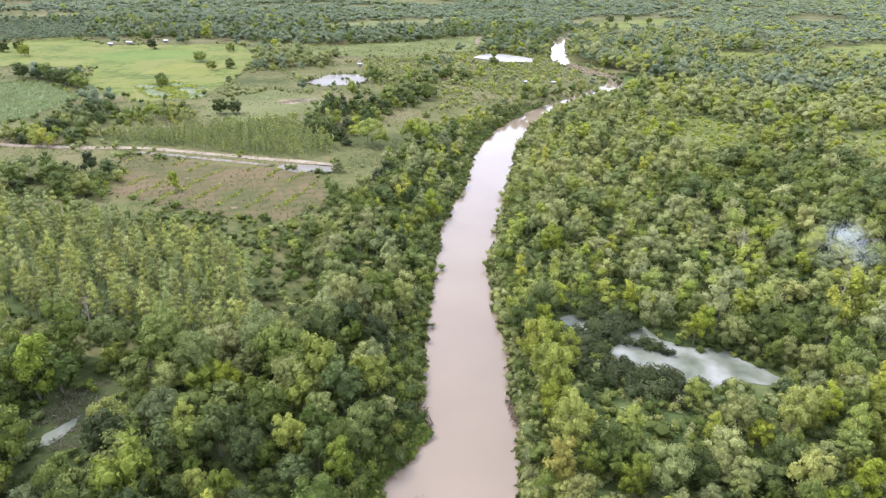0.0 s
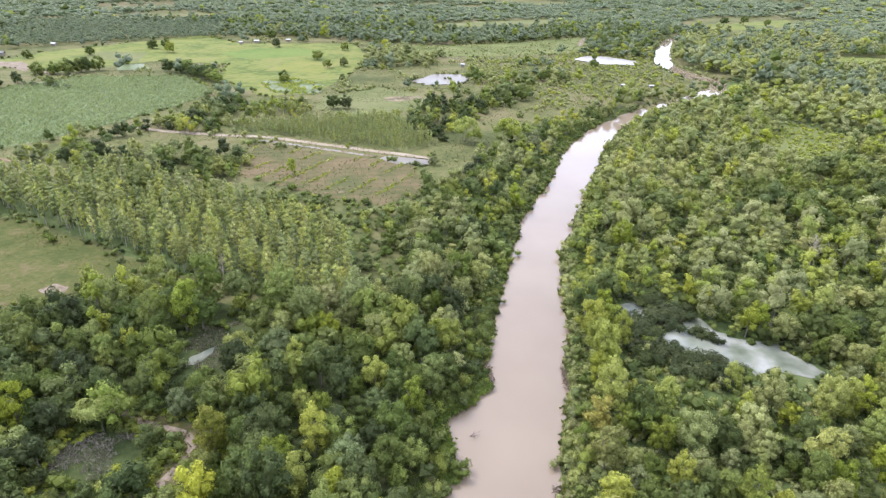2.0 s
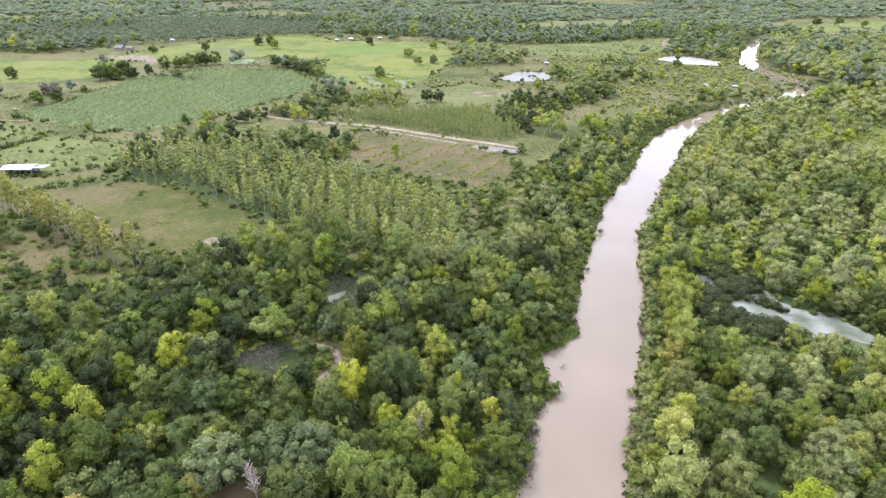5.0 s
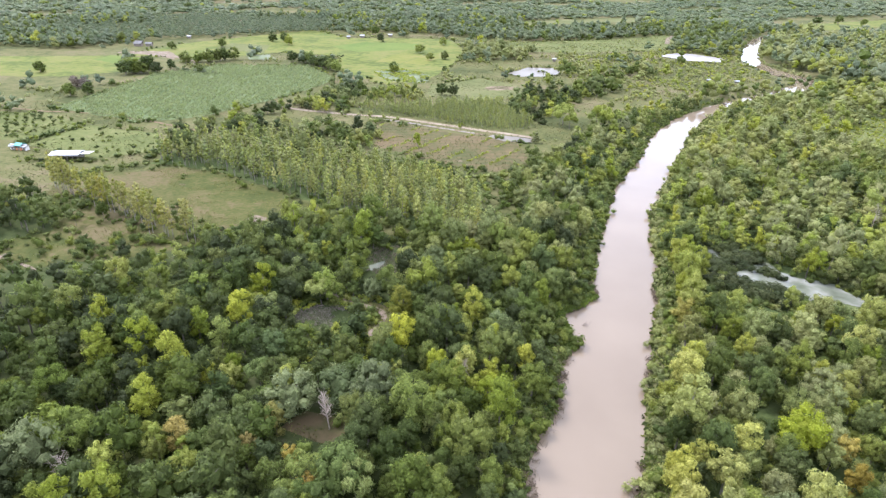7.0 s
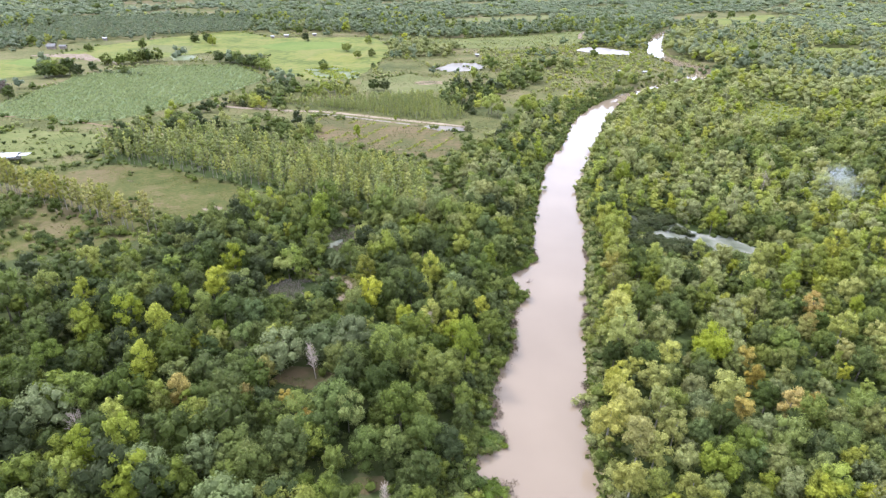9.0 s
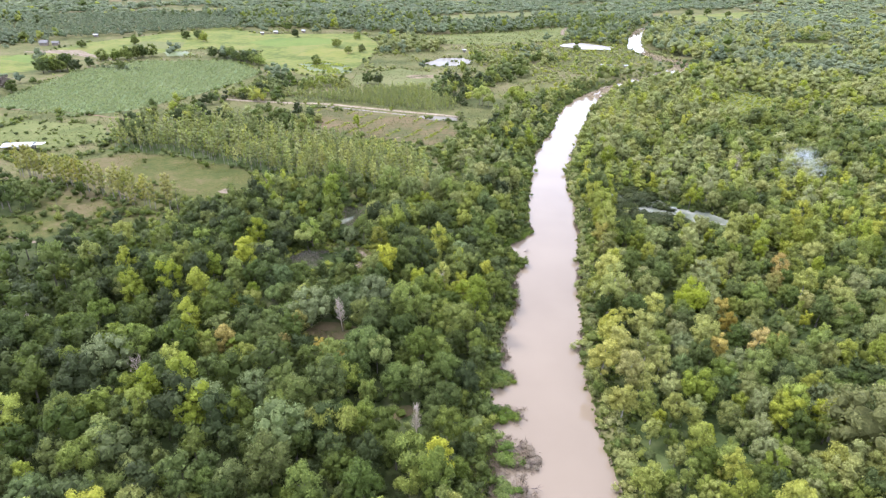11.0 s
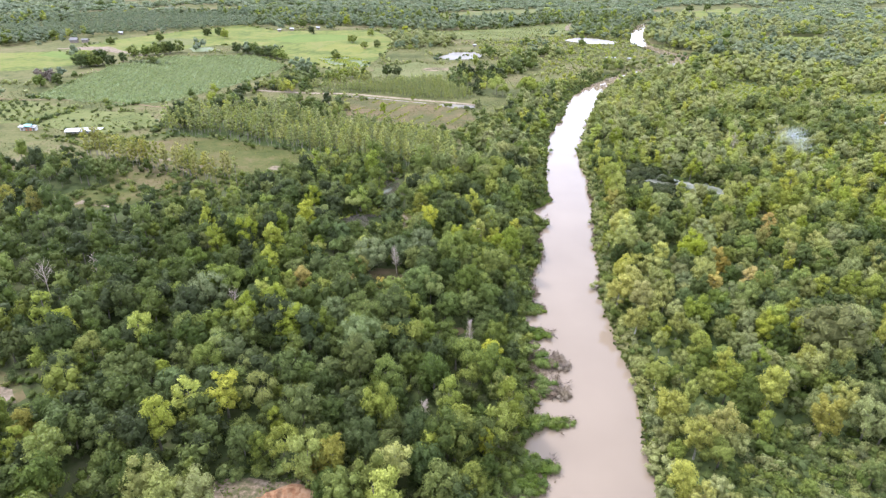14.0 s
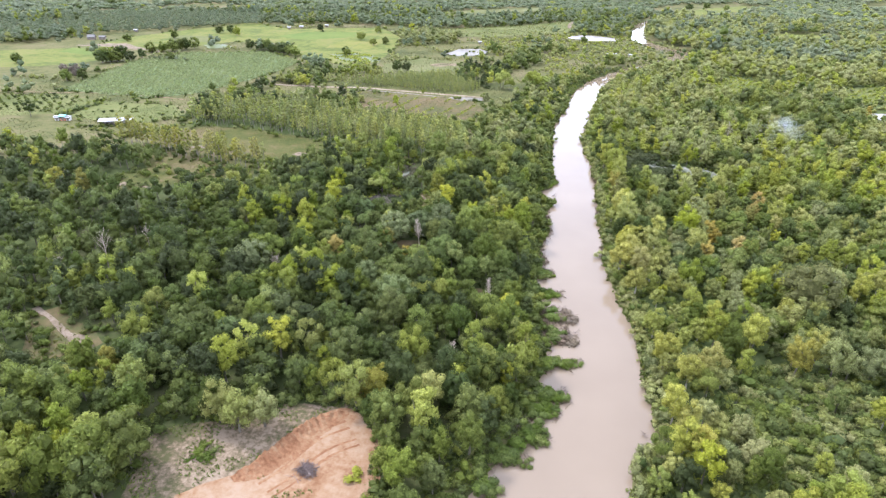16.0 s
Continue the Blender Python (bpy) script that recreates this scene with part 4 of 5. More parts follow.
# most distant trees take the foliage coloured for haze
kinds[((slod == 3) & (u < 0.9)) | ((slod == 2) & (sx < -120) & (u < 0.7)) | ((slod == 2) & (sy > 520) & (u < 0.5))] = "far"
kinds[rightside & (offr > 8) & (kinds == "broad") & (rng.random(len(sx)) < np.where(sy > 350, 0.6, np.where(sy > 225, 0.42, np.where(sy > 130, 0.35, 0.5))))] = "olive"
kinds[~rightside & (sy > 195) & (sy < 640) & (kinds == "broad") & (rng.random(len(sx)) < np.where(sx < -60, 0.2, 0.5))] = "olive"
kinds[rightside & (slod == 2) & (u < 0.05)] = "light"
kinds[rightside & (slod < 3) & (sy > 250) & (kinds == "light") & (u > 0.3)] = "olive"
kinds[inside([(-100, 36), (-92, 56), (-72, 58), (-70, 34)], sx, sy) & (u < 0.6)] = "light"
kinds[inside(DARK_E, sx, sy) & (u < 0.75)] = "broad"
kinds[inside(BELT_F, sx, sy)] = "olive"
kinds[inside(BELT_E, sx, sy) & (u < 0.8)] = "broad"
kinds[~rightside & (sy < 135) & (slod < 2) & (u > 0.86)] = "bamboo"
scale = (0.50 + 0.86 * rng.beta(1.6, 2.2, len(sx))) * np.where(slod == 3, np.where(far_off(sx, sy) < 1150, 1.65, 2.2), 1.0) * np.where(slod == 2, 1.4, 1.0)
scale *= np.where(rightside & (sy > 230) & (slod < 3), 0.98 + 0.22 * wob(sx, sy, 22, 3), 1.0)
scale *= np.where(slod < 2, np.where(rightside & (sy < 230), 0.84, np.where(sy < 200, 0.93, 1.0)), 1.0)
dark_e = inside(DARK_E, sx, sy)
scale *= np.where(dark_e, 1.25, 1.0) * np.where(rightside & (sy > 540) & (sy < 690) & (offr < 30), 1.4, 1.0)
stretch = rng.uniform(0.8, 1.15, len(sx)) * np.where(slod == 3, 0.62, 1.0) * np.where(slod == 2, 0.88, 1.0) * np.where((slod < 2) & (sy < 240), 1.16, 1.0)
tint = np.clip(np.where(rightside & (sy > 350), 0.6, np.where(rightside & (sy > 200), 0.7, np.where(rightside, 0.55, np.where((sx < -68) & (sy > 92) & (sy < 165), 0.28, np.where(sy < 125, 0.32, 0.44))))) + 0.18 * wob(sx, sy, 40, 7) + rng.normal(size=len(sx)) * np.where(slod >= 2, 0.17, np.where(rightside & (sy > 220), 0.22, 0.34)), 0, 1)
sz = np.full(len(sx), GZ - 0.1) - np.where(~rightside & (sy > 235) & (slod >= 1), 1.5, 0.0) - np.where(np.minimum(np.abs(sx - bank_l(sy)), np.abs(sx - bank_r(sy))) < 3, 0.5, 0)
order = np.argsort(far_off(sx, sy))
NAMES = {
    "broad": ("broadleaf_tree", "dark green broadleaf tree with rounded boughs", "broadleaf trees of the riverside wood", 300),
    "olive": ("olive_green_tree", "olive-green bushy tree of the thicket", "olive-green trees of the thicket", 300),
    "light": ("light_green_tree", "yellow-green tree with loose upright crown", "yellow-green trees of the wood", 300),
    "pale": ("pale_tree", "pale cream-green tree by the river", "pale trees along the bank", 220),
    "dome": ("mango_tree", "dense dome-shaped grey-green tree", "dome-shaped trees", 120),
    "bamboo": ("bamboo_clump", "feathery arching bamboo clump", "bamboo clumps", 120),
    "gum": ("eucalyptus_tree", "slim eucalyptus tree with pale trunk", "eucalyptus plantation", 300),
}
STUFF = {
    "broad": "dense dark green broadleaf woodland", "olive": "olive-green bushy thicket", "light": "yellow-green open woodland", "pale": "pale green riverside woodland",
    "dome": "dome-shaped grey-green trees in woodland", "bamboo": "feathery bamboo thickets", "gum": "slim eucalyptus plantation", "far": "distant green woodland, leaves paled and blued for haze",
}
for kind in STUFF:
    if kind == "gum":
        continue
    idx = [i for i in order if kinds[i] == kind]
    singles = []
    if kind in NAMES:
        name, label, group, most = NAMES[kind]
        singles = [i for i in idx if slod[i] == 0][:most]
        for i in singles:
            plant(name, kind, sx[i], sy[i], sz[i], scale[i], stretch[i], label, group)
    rest = idx[len(singles):]
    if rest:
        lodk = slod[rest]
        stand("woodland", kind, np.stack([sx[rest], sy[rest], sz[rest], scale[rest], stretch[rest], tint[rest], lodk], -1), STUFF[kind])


# ---- undergrowth along the banks and edges ----
def shrubs(name, kind, x, y, z, lo, hi, label, fine=190, mid=420):
    d = far_off(x, y)
    lod = np.where(d < fine, 0, np.where(d < mid, 1, 2))
    n = len(x)
    stand(name, kind, np.stack([x, y, np.broadcast_to(z, (n,)), lo + (hi - lo) * rng.random(n) ** 1.5, rng.uniform(0.7, 1.2, n), np.clip(0.55 + 0.25 * rng.normal(size=n), 0, 1), lod], -1), label, "bushes")


by = np.concatenate([np.arange(30, 330, 0.9), np.arange(330, 800, 2.6)])
lx = bank_l(by) - rng.uniform(0.3, 4.0, len(by))
rx = bank_r(by) + rng.uniform(0.3, 3.8, len(by))
fx, fy2 = list(-19 - np.arange(6) * 1.0 + rng.normal(size=6) * 0.5), list(176 + rng.normal(size=6) * 0.9)
shrubs("bank_bushes", "brush", rx, by, 0.1, 0.5, 1.15, "olive-green bushes hanging over the river bank", 140)
shrubs("bank_bushes", "shrub", np.r_[lx, fx], np.r_[by, fy2], 0.1, 0.5, 1.15, "dark green bushes hanging over the river bank", 140)
ex, ey = lattice(-140, 100, 20, 300, 3.4)
ok = (far_off(ex, ey) < 200) & ((ex < bank_l(ey) - 2) | (ex > bank_r(ey) + 2)) & clear_of(ex, ey, [p for p in OPEN if p is not POOL_SIDE] + [GUM] + PONDS) & (np.hypot(ex + 73, ey - 189) > 6.5) & in_reach(ex, ey)
shrubs("undergrowth", "shrub", ex[ok], ey[ok], GZ - 0.2, 0.6, 1.3, "dark undergrowth between the trees", 90, 200)
ux, uy = lattice(-20, 220, 180, 560, 4.3)
ok = (ux > bank_r(uy) + 3) & (far_off(ux, uy) > 135) & clear_of(ux, uy, [GLADE_A, GLADE_B] + PONDS) & ~screens(ux, uy, 2.0) & ahead_of(ux, uy)
near = ok & (uy < 330)
shrubs("low_thicket", "shrub", ux[near], uy[near], GZ - 0.2, 0.7, 1.5, "dense low dark green thicket between the trees", 0, 200)
ok &= ~near
shrubs("low_thicket", "brush", ux[ok], uy[ok], GZ - 0.2, 0.7, 1.5, "dense low green thicket between the trees", 0, 200)
cl = np.stack(lattice(-206, -90, 40, 226, 2.4), -1)
cut = np.min([np.hypot(cl[:, 0] - a, cl[:, 1] - b) for a, b in ((-126, 73.5), (-122, 71.2), (-118.8, 69.8), (-115, 68.5), (-111, 67.3), (-106, 65), (-103, 63), (-104, 59), (-110, 56), (-116, 53))], 0)
cl = cl[(inside(SCRUB_W, cl[:, 0], cl[:, 1]) & (cut > 1.9) & (rng.random(len(cl)) < 0.75)) | ((inside(CLEAR_W, cl[:, 0], cl[:, 1]) | inside(ROW_SIDE, cl[:, 0], cl[:, 1])) & (wob(cl[:, 0], cl[:, 1], 6, 2) + 0.5 * rng.normal(size=len(cl)) > 0.1)) | (inside(MEADOW, cl[:, 0], cl[:, 1]) & (rng.random(len(cl)) < 0.02))]
shrubs("clearing_bushes", "shrub", cl[:, 0], cl[:, 1], GZ - 0.2, 0.4, 1.1, "dark green bushes spread over a clearing", 190, 300)
hx, hy = lattice(-145, 25, 405, 725, 3.4)
ok = inside(HEATH, hx, hy) & (hx < bank_l(hy) - 2) & clear_of(hx, hy, [OLIVE, LIGHT_K, BELT_E] + PONDS) & ~screens(hx, hy, 1.4) & (wob(hx, hy, 13, 2) + 0.5 * wob(hx, hy, 5, 6) + 0.3 * rng.normal(size=hx.size) > -0.3)
pick = ok & (rng.random(ok.size) < 0.5)
shrubs("heath", "scrub", hx[pick], hy[pick], GZ - 0.3, 0.35, 1.15, "low yellow-green scrub of open land by the river", 0, 0)
ok &= ~pick
shrubs("heath", "brush", hx[ok], hy[ok], GZ - 0.3, 0.35, 1.25, "low olive-green scrub of open land by the river", 0, 0)
kx, ky = lattice(-210, -55, 572, 780, 5.0)
ok = inside(LIGHT_K, kx, ky) & (wob(kx, ky, 16, 3) + 0.4 * rng.normal(size=kx.size) > 0.0)
shrubs("field_scrub", "brush", kx[ok], ky[ok], GZ - 0.5, 0.4, 0.9, "low olive-green scrub on far pasture", 0, 0)
px2, py2 = lattice(-205, -50, 198, 265, 4.4)
ok = inside(GUM, px2, py2) & (wob(px2, py2, 9, 3) > -0.3)
shrubs("plantation_undergrowth", "shrub", px2[ok], py2[ok], GZ - 0.3, 0.5, 1.1, "dark undergrowth between eucalyptus trunks", 0)
wx, wy2 = lattice(-4, 52, 182, 224, 2.3)
ok = (wx > bank_r(wy2) + 3) & clear_of(wx, wy2, PONDS)
shrubs("pond_scrub", "brush", wx[ok], wy2[ok], GZ - 0.3, 0.45, 1.0, "low olive-green scrub before a pond", 0)
gl = np.concatenate([np.stack(lattice(48, 92, 372, 450, 2.3), -1), np.stack(lattice(118, 168, 380, 450, 2.6), -1)])
gl = gl[(inside(GLADE_A, gl[:, 0], gl[:, 1]) | inside(GLADE_B, gl[:, 0], gl[:, 1])) & (wob(gl[:, 0], gl[:, 1], 6, 2) + 0.4 * rng.normal(size=len(gl)) > -0.6)]
shrubs("glade_scrub", "scrub", gl[:, 0], gl[:, 1], GZ - 0.3, 0.3, 0.85, "low scrub in a grassy glade")
sxx, syy = lattice(-420, 170, 210, 640, 4.0)
ok = ((sxx < bank_l(syy) - 2) | (sxx > bank_r(syy) + 2)) & clear_of(sxx, syy, [CANE, RICE_A, RICE_B, OLIVE, LIGHT_K, FLOODED, BROWN, MEADOW] + PONDS) & ~screens(sxx, syy, 2.5) & (wob(sxx, syy, 15, 4) + 0.45 * wob(sxx, syy, 5, 7) + 0.15 * rng.normal(size=sxx.size) > np.where(sxx < -60, np.where((syy > 425) & (sxx > -215), 0.2, 0.5), 0.25)) & clear_of(sxx, syy, [ORCHARD_A, ORCHARD_B, GUM, YOUNG, RICE_C])
shrubs("scrub", "brush", sxx[ok], syy[ok], GZ - 0.3, 0.4, 1.25, "olive-green scrub bushes in clumps", 120, 240)
qx2, qy2 = lattice(22, 66, 56, 103, 1.75)
ok = inside(SCRUB_E, qx2, qy2)
pick = ok & (wob(qx2, qy2, 6, 4) + 0.4 * rng.normal(size=ok.size) > -0.1)
shrubs("thicket", "brush", qx2[pick], qy2[pick], GZ - 0.3, 0.45, 1.1, "dense low yellow-green thicket", 120)
ok &= ~pick
shrubs("thicket", "shrub", qx2[ok], qy2[ok], GZ - 0.3, 0.45, 1.2, "dense low green thicket", 120)
wx, wy2 = lattice(-84, -51, 146, 173, 1.25)
trail = np.min([np.hypot(wx - a, wy2 - b) for a, b in ((-78, 169), (-75.5, 169), (-73, 169), (-70.5, 169), (-68, 169), (-66, 169), (-64, 169.2), (-62, 169), (-60.5, 168.2), (-59.2, 167), (-58.8, 165), (-58.9, 163), (-59, 161), (-59.2, 159))], 0)
ok = (trail > 1.5) & ~inside(BRUSHY, wx, wy2) & ((wx < -60) | (wy2 > 147)) & (trail + 2.0 * rng.random(wx.size) > 2.2)
pick = ok & (wob(wx, wy2, 4, 5) + 0.5 * rng.normal(size=ok.size) > 0)
shrubs("path_scrub", "scrub", wx[pick], wy2[pick], GZ - 0.25, 0.3, 0.75, "low yellow-green scrub beside a footpath", 160)
ok &= ~pick
shrubs("path_scrub", "shrub", wx[ok], wy2[ok], GZ - 0.25, 0.3, 0.85, "low green scrub beside a footpath", 160)
edge = np.concatenate([ragged(p, 2.2, 2.4, 1.5) for p in (MEADOW, CLEAR_W, BROWN, OLIVE, CANE, ORCHARD_B, RICE_A, LIGHT_K, POND_O, POND_I, GLADE_A, GLADE_B)])
edge = np.concatenate([edge[wob(edge[:, 0], edge[:, 1], 11, 5) + 0.3 * rng.normal(size=len(edge)) > 0.1]] + [ragged(p, 1.6, 1.0, g) for p in (PALE,) for g in (1.6, 3.0)])
hedge = np.concatenate([np.stack([np.linspace(a, c, 26) + rng.normal(size=26) * 1.2, np.linspace(b, d, 26) + rng.normal(size=26) * 1.0], -1) for a, b, c, d in ((-206, 193, -203, 206), (-203, 206, -195, 221), (-245, 203, -208, 196), (-200, 224, -206, 240), (-262, 212, -266, 246))])
edge = np.concatenate([edge, hedge])
rim = np.concatenate([ragged(SAND, 1.4, 0.8, g) for g in (1.0, 2.2)])
edge = np.concatenate([edge, rim[rim[:, 0] > -41]])
edge = edge[clear_of(edge[:, 0], edge[:, 1], [SAND, PALE])]
edge = edge + rng.normal(size=edge.shape) * 0.6
shrubs("hedge_bushes", "shrub", edge[:, 0], edge[:, 1], GZ - 0.3, 0.45, 1.15, "bushes along the field edges", 130, 300)


# ---- eucalyptus plantation, young plantation, row of yellowing trees ----
gx2, gy2 = lattice(-210, -50, 198, 275, 2.7)
ok = inside(GUM, gx2, gy2) & (rng.random(gx2.size) < 0.93)
gx2, gy2 = gx2 + rng.normal(size=gx2.size) * 0.5, gy2 + rng.normal(size=gx2.size) * 0.5
gx2, gy2 = gx2[ok], gy2[ok]
pick = np.argsort(far_off(gx2, gy2))
for i in pick[:300]:
    plant("eucalyptus_tree", "gum", gx2[i], gy2[i], GZ - 0.1, rng.uniform(0.66, 1.02), rng.uniform(0.9, 1.15), "slim eucalyptus tree with pale trunk", "eucalyptus plantation", turn=None)
rest = pick[300:]
stand("plantation", "gum", np.stack([gx2[rest], gy2[rest], np.full(len(rest), GZ), rng.uniform(0.66, 1.02, len(rest)), rng.uniform(0.9, 1.15, len(rest)), rng.uniform(0, 0.8, len(rest)), np.full(len(rest), 1)], -1), "slim eucalyptus plantation")
# both far plantations carry haze in their leaf colour
for poly, kind, lo, label in ((PLANT_A, "far", 0.62, "even green tree plantation far off, paled for haze"), (PLANT_B, "far", 0.58, "even light green tree plantation far off, paled for haze")):
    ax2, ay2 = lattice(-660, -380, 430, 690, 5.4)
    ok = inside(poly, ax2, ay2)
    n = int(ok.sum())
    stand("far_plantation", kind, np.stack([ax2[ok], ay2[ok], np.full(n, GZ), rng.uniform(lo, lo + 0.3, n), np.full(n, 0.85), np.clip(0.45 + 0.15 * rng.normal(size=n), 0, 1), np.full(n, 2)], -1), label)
yx, yy = lattice(-185, -80, 325, 375, 1.75)
ok = inside(YOUNG, yx, yy)
yx, yy = yx[ok], yy[ok]
n = len(yx)
stand("young_plantation", "gum", np.stack([yx, yy, np.full(n, GZ - 0.4), 0.30 + 0.008 * (yy - 330) + rng.uniform(0, 0.26, n), rng.uniform(0.8, 1.0, n), rng.uniform(0.1, 0.7, n), np.full(n, 1)], -1), "head high young eucalyptus in a dense block")
for i in range(46):
    f = i / 45
    x = np.interp(f, [0, 0.45, 0.8, 1], [-199, -166, -141, -127])
    y = np.interp(f, [0, 0.45, 0.8, 1], [186, 182, 177, 178]) + rng.normal() * 1.3
    plant("eucalyptus_tree", "gum", x + rng.normal() * 0.5, y, GZ, rng.uniform(0.8, 1.15), 1.05, "slim yellowing eucalyptus in a row", "row of yellowing eucalyptus", leaf=GUM_YELLOW)

# ---- trees that stand out in the wood ----
LOOKS = [
    ("pale_tree", "pale", PALEL, "pale cream-green tree by the river", 1.1),
    ("yellow_tree", "light", YELLOW, "yellowing tree among green ones", 0.95),
    ("light_green_tree", "light", None, "yellow-green tree with loose upright crown", 1.12),
    ("russet_tree", "light", ORANGE, "russet-orange tree among green ones", 0.85),
    ("lime_tree", "broad", LIME, "vivid lime-green broad tree", 1.0),
    ("mango_tree", "dome", None, "dense dome-shaped grey-green tree", 1.5),
    ("tall_tree", "broad", None, "tall dark broadleaf tree above its neighbours", 1.35),
    ("lime_tree", "broad", LIME, "large vivid lime-green broad tree", 1.4),
    ("pale_tree", "pale", PALEL, "tall pale cream-green tree on the bank", 1.5),
    ("domed_tree", "dome", GREAT, "very large domed olive-green tree", 1.9),
    ("round_tree", "broad", None, "round bushy green tree beside bare earth", 1.2),
    ("golden_tree", "light", ORANGE, "golden-tan tree among green ones", 0.62),
    ("round_tree", "dome", CREEPER, "round glossy dark green tree", 1.35),
    ("round_tree", "olive", None, "round light green tree leaning over pale earth", 0.95),
]
for x, y, n in NOTABLE:
    name, kind, leaf, label, k = LOOKS[n]
    plant(name, kind, x, y, GZ - 0.1, k * rng.uniform(0.85, 1.12), rng.uniform(0.95, 1.15), label, leaf=leaf)

for x, y, k in ((-70.6, 354, 1.75), (-53, 357, 1.85), (-55.5, 359, 1.5), (-72.5, 356, 1.4), (-66, 349, 1.1)):
    plant("bamboo_clump", "bamboo", x, y, GZ - 0.1, k, 0.95, "bright lime-green arching bamboo clump", "lime bamboo clumps", leaf=LIME)
for x, y, k in ((-345, 300, 1.2), (-340, 301, 1.0), (-332, 297, 1.2)):
    plant("bare_tree", "light", x, y, PZ - 1.5, k, 0.85, "grey-brown tree with withered leaves", "withered field trees", leaf=DRY)
plant("light_green_tree", "light", -115, 288, GZ - 0.1, 0.75, 1.05, "slim yellow-green tree alone on fallow land")
plant("bush", "shrub", -112, 328.6, GZ - 0.1, 0.9, 1.0, "round dark bush beside a dirt road", category="bush")
for x, y, k in ((-62, 513, 1.3), (-58, 515, 1.0), (-67, 510, 1.0), (75, 985, 1.8), (100, 1012, 1.9), (126, 1002, 1.6)):
    plant("field_tree", "broad", x, y, GZ - 0.1, k, 0.8, "dark rounded tree alone in open land", "lone field trees")

# ---- trees and bushes in the fields ----
PADDY_TREES = [(-357, 348, 1.7), (-351, 357, 1.6), (-354, 352, 1.4), (-358, 395, 1.3), (-353, 402, 1.2), (-349, 409, 1.2), (-343, 417, 1.3), (-322, 373, 0.8), (-327, 376, 0.8), (-297, 438, 1.2), (-290, 440, 1.1), (-282, 439, 1.3), (-275, 434, 1.1), (-268, 431, 1.2), (-261, 426, 1.3), (-254, 424, 1.1), (-247, 421, 1.1), (-355, 507, 1.2), (-215, 444, 1.0), (-408, 321, 1.2), (-328, 284, 1.1), (-323, 291, 1.0), (-356, 343, 1.5)]
HEDGE_TREES = [(-350, 350, 1.3), (-343, 356, 1.1), (-347, 372, 0.9), (-345, 404, 1.2), (-345, 415, 1.3), (-340, 424, 1.2), (-341, 448, 0.9), (-381, 518, 1.2), (-372, 522, 1.1), (-299, 568, 1.1), (-237, 525, 1.25), (-211, 438, 0.9), (-213, 496, 0.9), (-206, 507, 1.0), (-241, 577, 1.0), (-145, 389, 1.0), (-151, 387, 1.0), (-64, 527, 1.2), (-287, 440, 1.1), (-262, 436, 1.2), (-270, 444, 1.1), (-420, 440, 1.0), (-395, 470, 1.1), (-330, 610, 1.2), (-300, 615, 1.1)]
for x, y, k in PADDY_TREES + HEDGE_TREES:
    plant("field_tree", "broad", x, y, PZ - 1.3 * k, k * 1.15, rng.uniform(0.8, 1.0), "dark green tree standing in the paddies", "trees in the paddies")
for i in range(9):
    # hedge trees here also wear the haze-paled leaf
    plant("field_tree", "broad", -338 + 4 * i + rng.normal(), 370 + rng.normal() * 1.5, PZ - 0.1, rng.uniform(0.35, 0.6), 0.8, "low tree in a hedge, leaves paled for haze", "trees in the paddies", leaf=FAR_HAZE)
ang = radians(14)
for i in range(13):
    for j in range(8):
        x = -338 + 5.6 * i * math.cos(ang) - 4.6 * j * math.sin(ang)
        y = 209 + 5.6 * i * math.sin(ang) * 0.6 + 5.0 * j
        if inside(ORCHARD_A, np.array([x]), np.array([y]))[0] and rng.random() < 0.92:
            plant("orchard_tree", "shrub", x + rng.normal() * 0.3, y + rng.normal() * 0.3, PZ - 0.1, rng.uniform(0.6, 0.85), 0.9, "small round dark orchard tree", "orchard rows")
for i in range(60):
    x, y = rng.uniform(-264, -206), rng.uniform(214, 252)
    if inside(ORCHARD_B, np.array([x]), np.array([y]))[0]:
        plant("orchard_tree", "shrub", x, y, PZ - 0.1, rng.uniform(0.3, 0.6), 0.9, "small young orchard tree", "young orchard")


# ---- sugar cane and grass ----
def tufts(name, x, y, z, size, leaf, label, blades=4, slim=0.3):
    p = np.stack([x, y, np.broadcast_to(z, np.shape(x))], -1)
    p = np.repeat(p, blades, 0) + rng.normal(size=(len(p) * blades, 3)) * (size * 0.35, size * 0.35, size * 0.12) + (0, 0, size * 0.35)
    out = unit(rng.normal(size=p.shape) * (1, 1, 0.25) + (0, 0, 0.35))
    v, f = sprays(rng, p, out, size, slim, -1.2, 0.3)
    me = mesh(name, v, f, [leaf], attrs={"tint": np.repeat(np.clip(0.5 + 0.3 * rng.normal(size=len(x)), 0, 1), blades * 3), "vary": 0.3})
    return tagged(new(name, me), label, "plants", kind="stuff")


cu, cv2 = np.meshgrid(np.arange(-110, 110, 1.7), np.arange(-110, 110, 0.85))
cu, cv2 = cu.ravel() + rng.normal(size=cu.size) * 0.25, cv2.ravel() + rng.normal(size=cu.size) * 0.5
ca = radians(28)
cx3, cy3 = -285 + cu * math.cos(ca) - cv2 * math.sin(ca), 345 + cu * math.sin(ca) + cv2 * math.cos(ca)
ok = inside(CANE, cx3, cy3)
tufts("sugar_cane", cx3[ok], cy3[ok], PZ + 0.25 * wob(cx3[ok], cy3[ok], 9, 3) + 0.45 * np.sin(1.1 * cu[ok] + 1.6 * wob(cx3[ok], cy3[ok], 12, 6)), 1.25, CANEL, "blue-green sugar cane in rows", 4, 0.4)
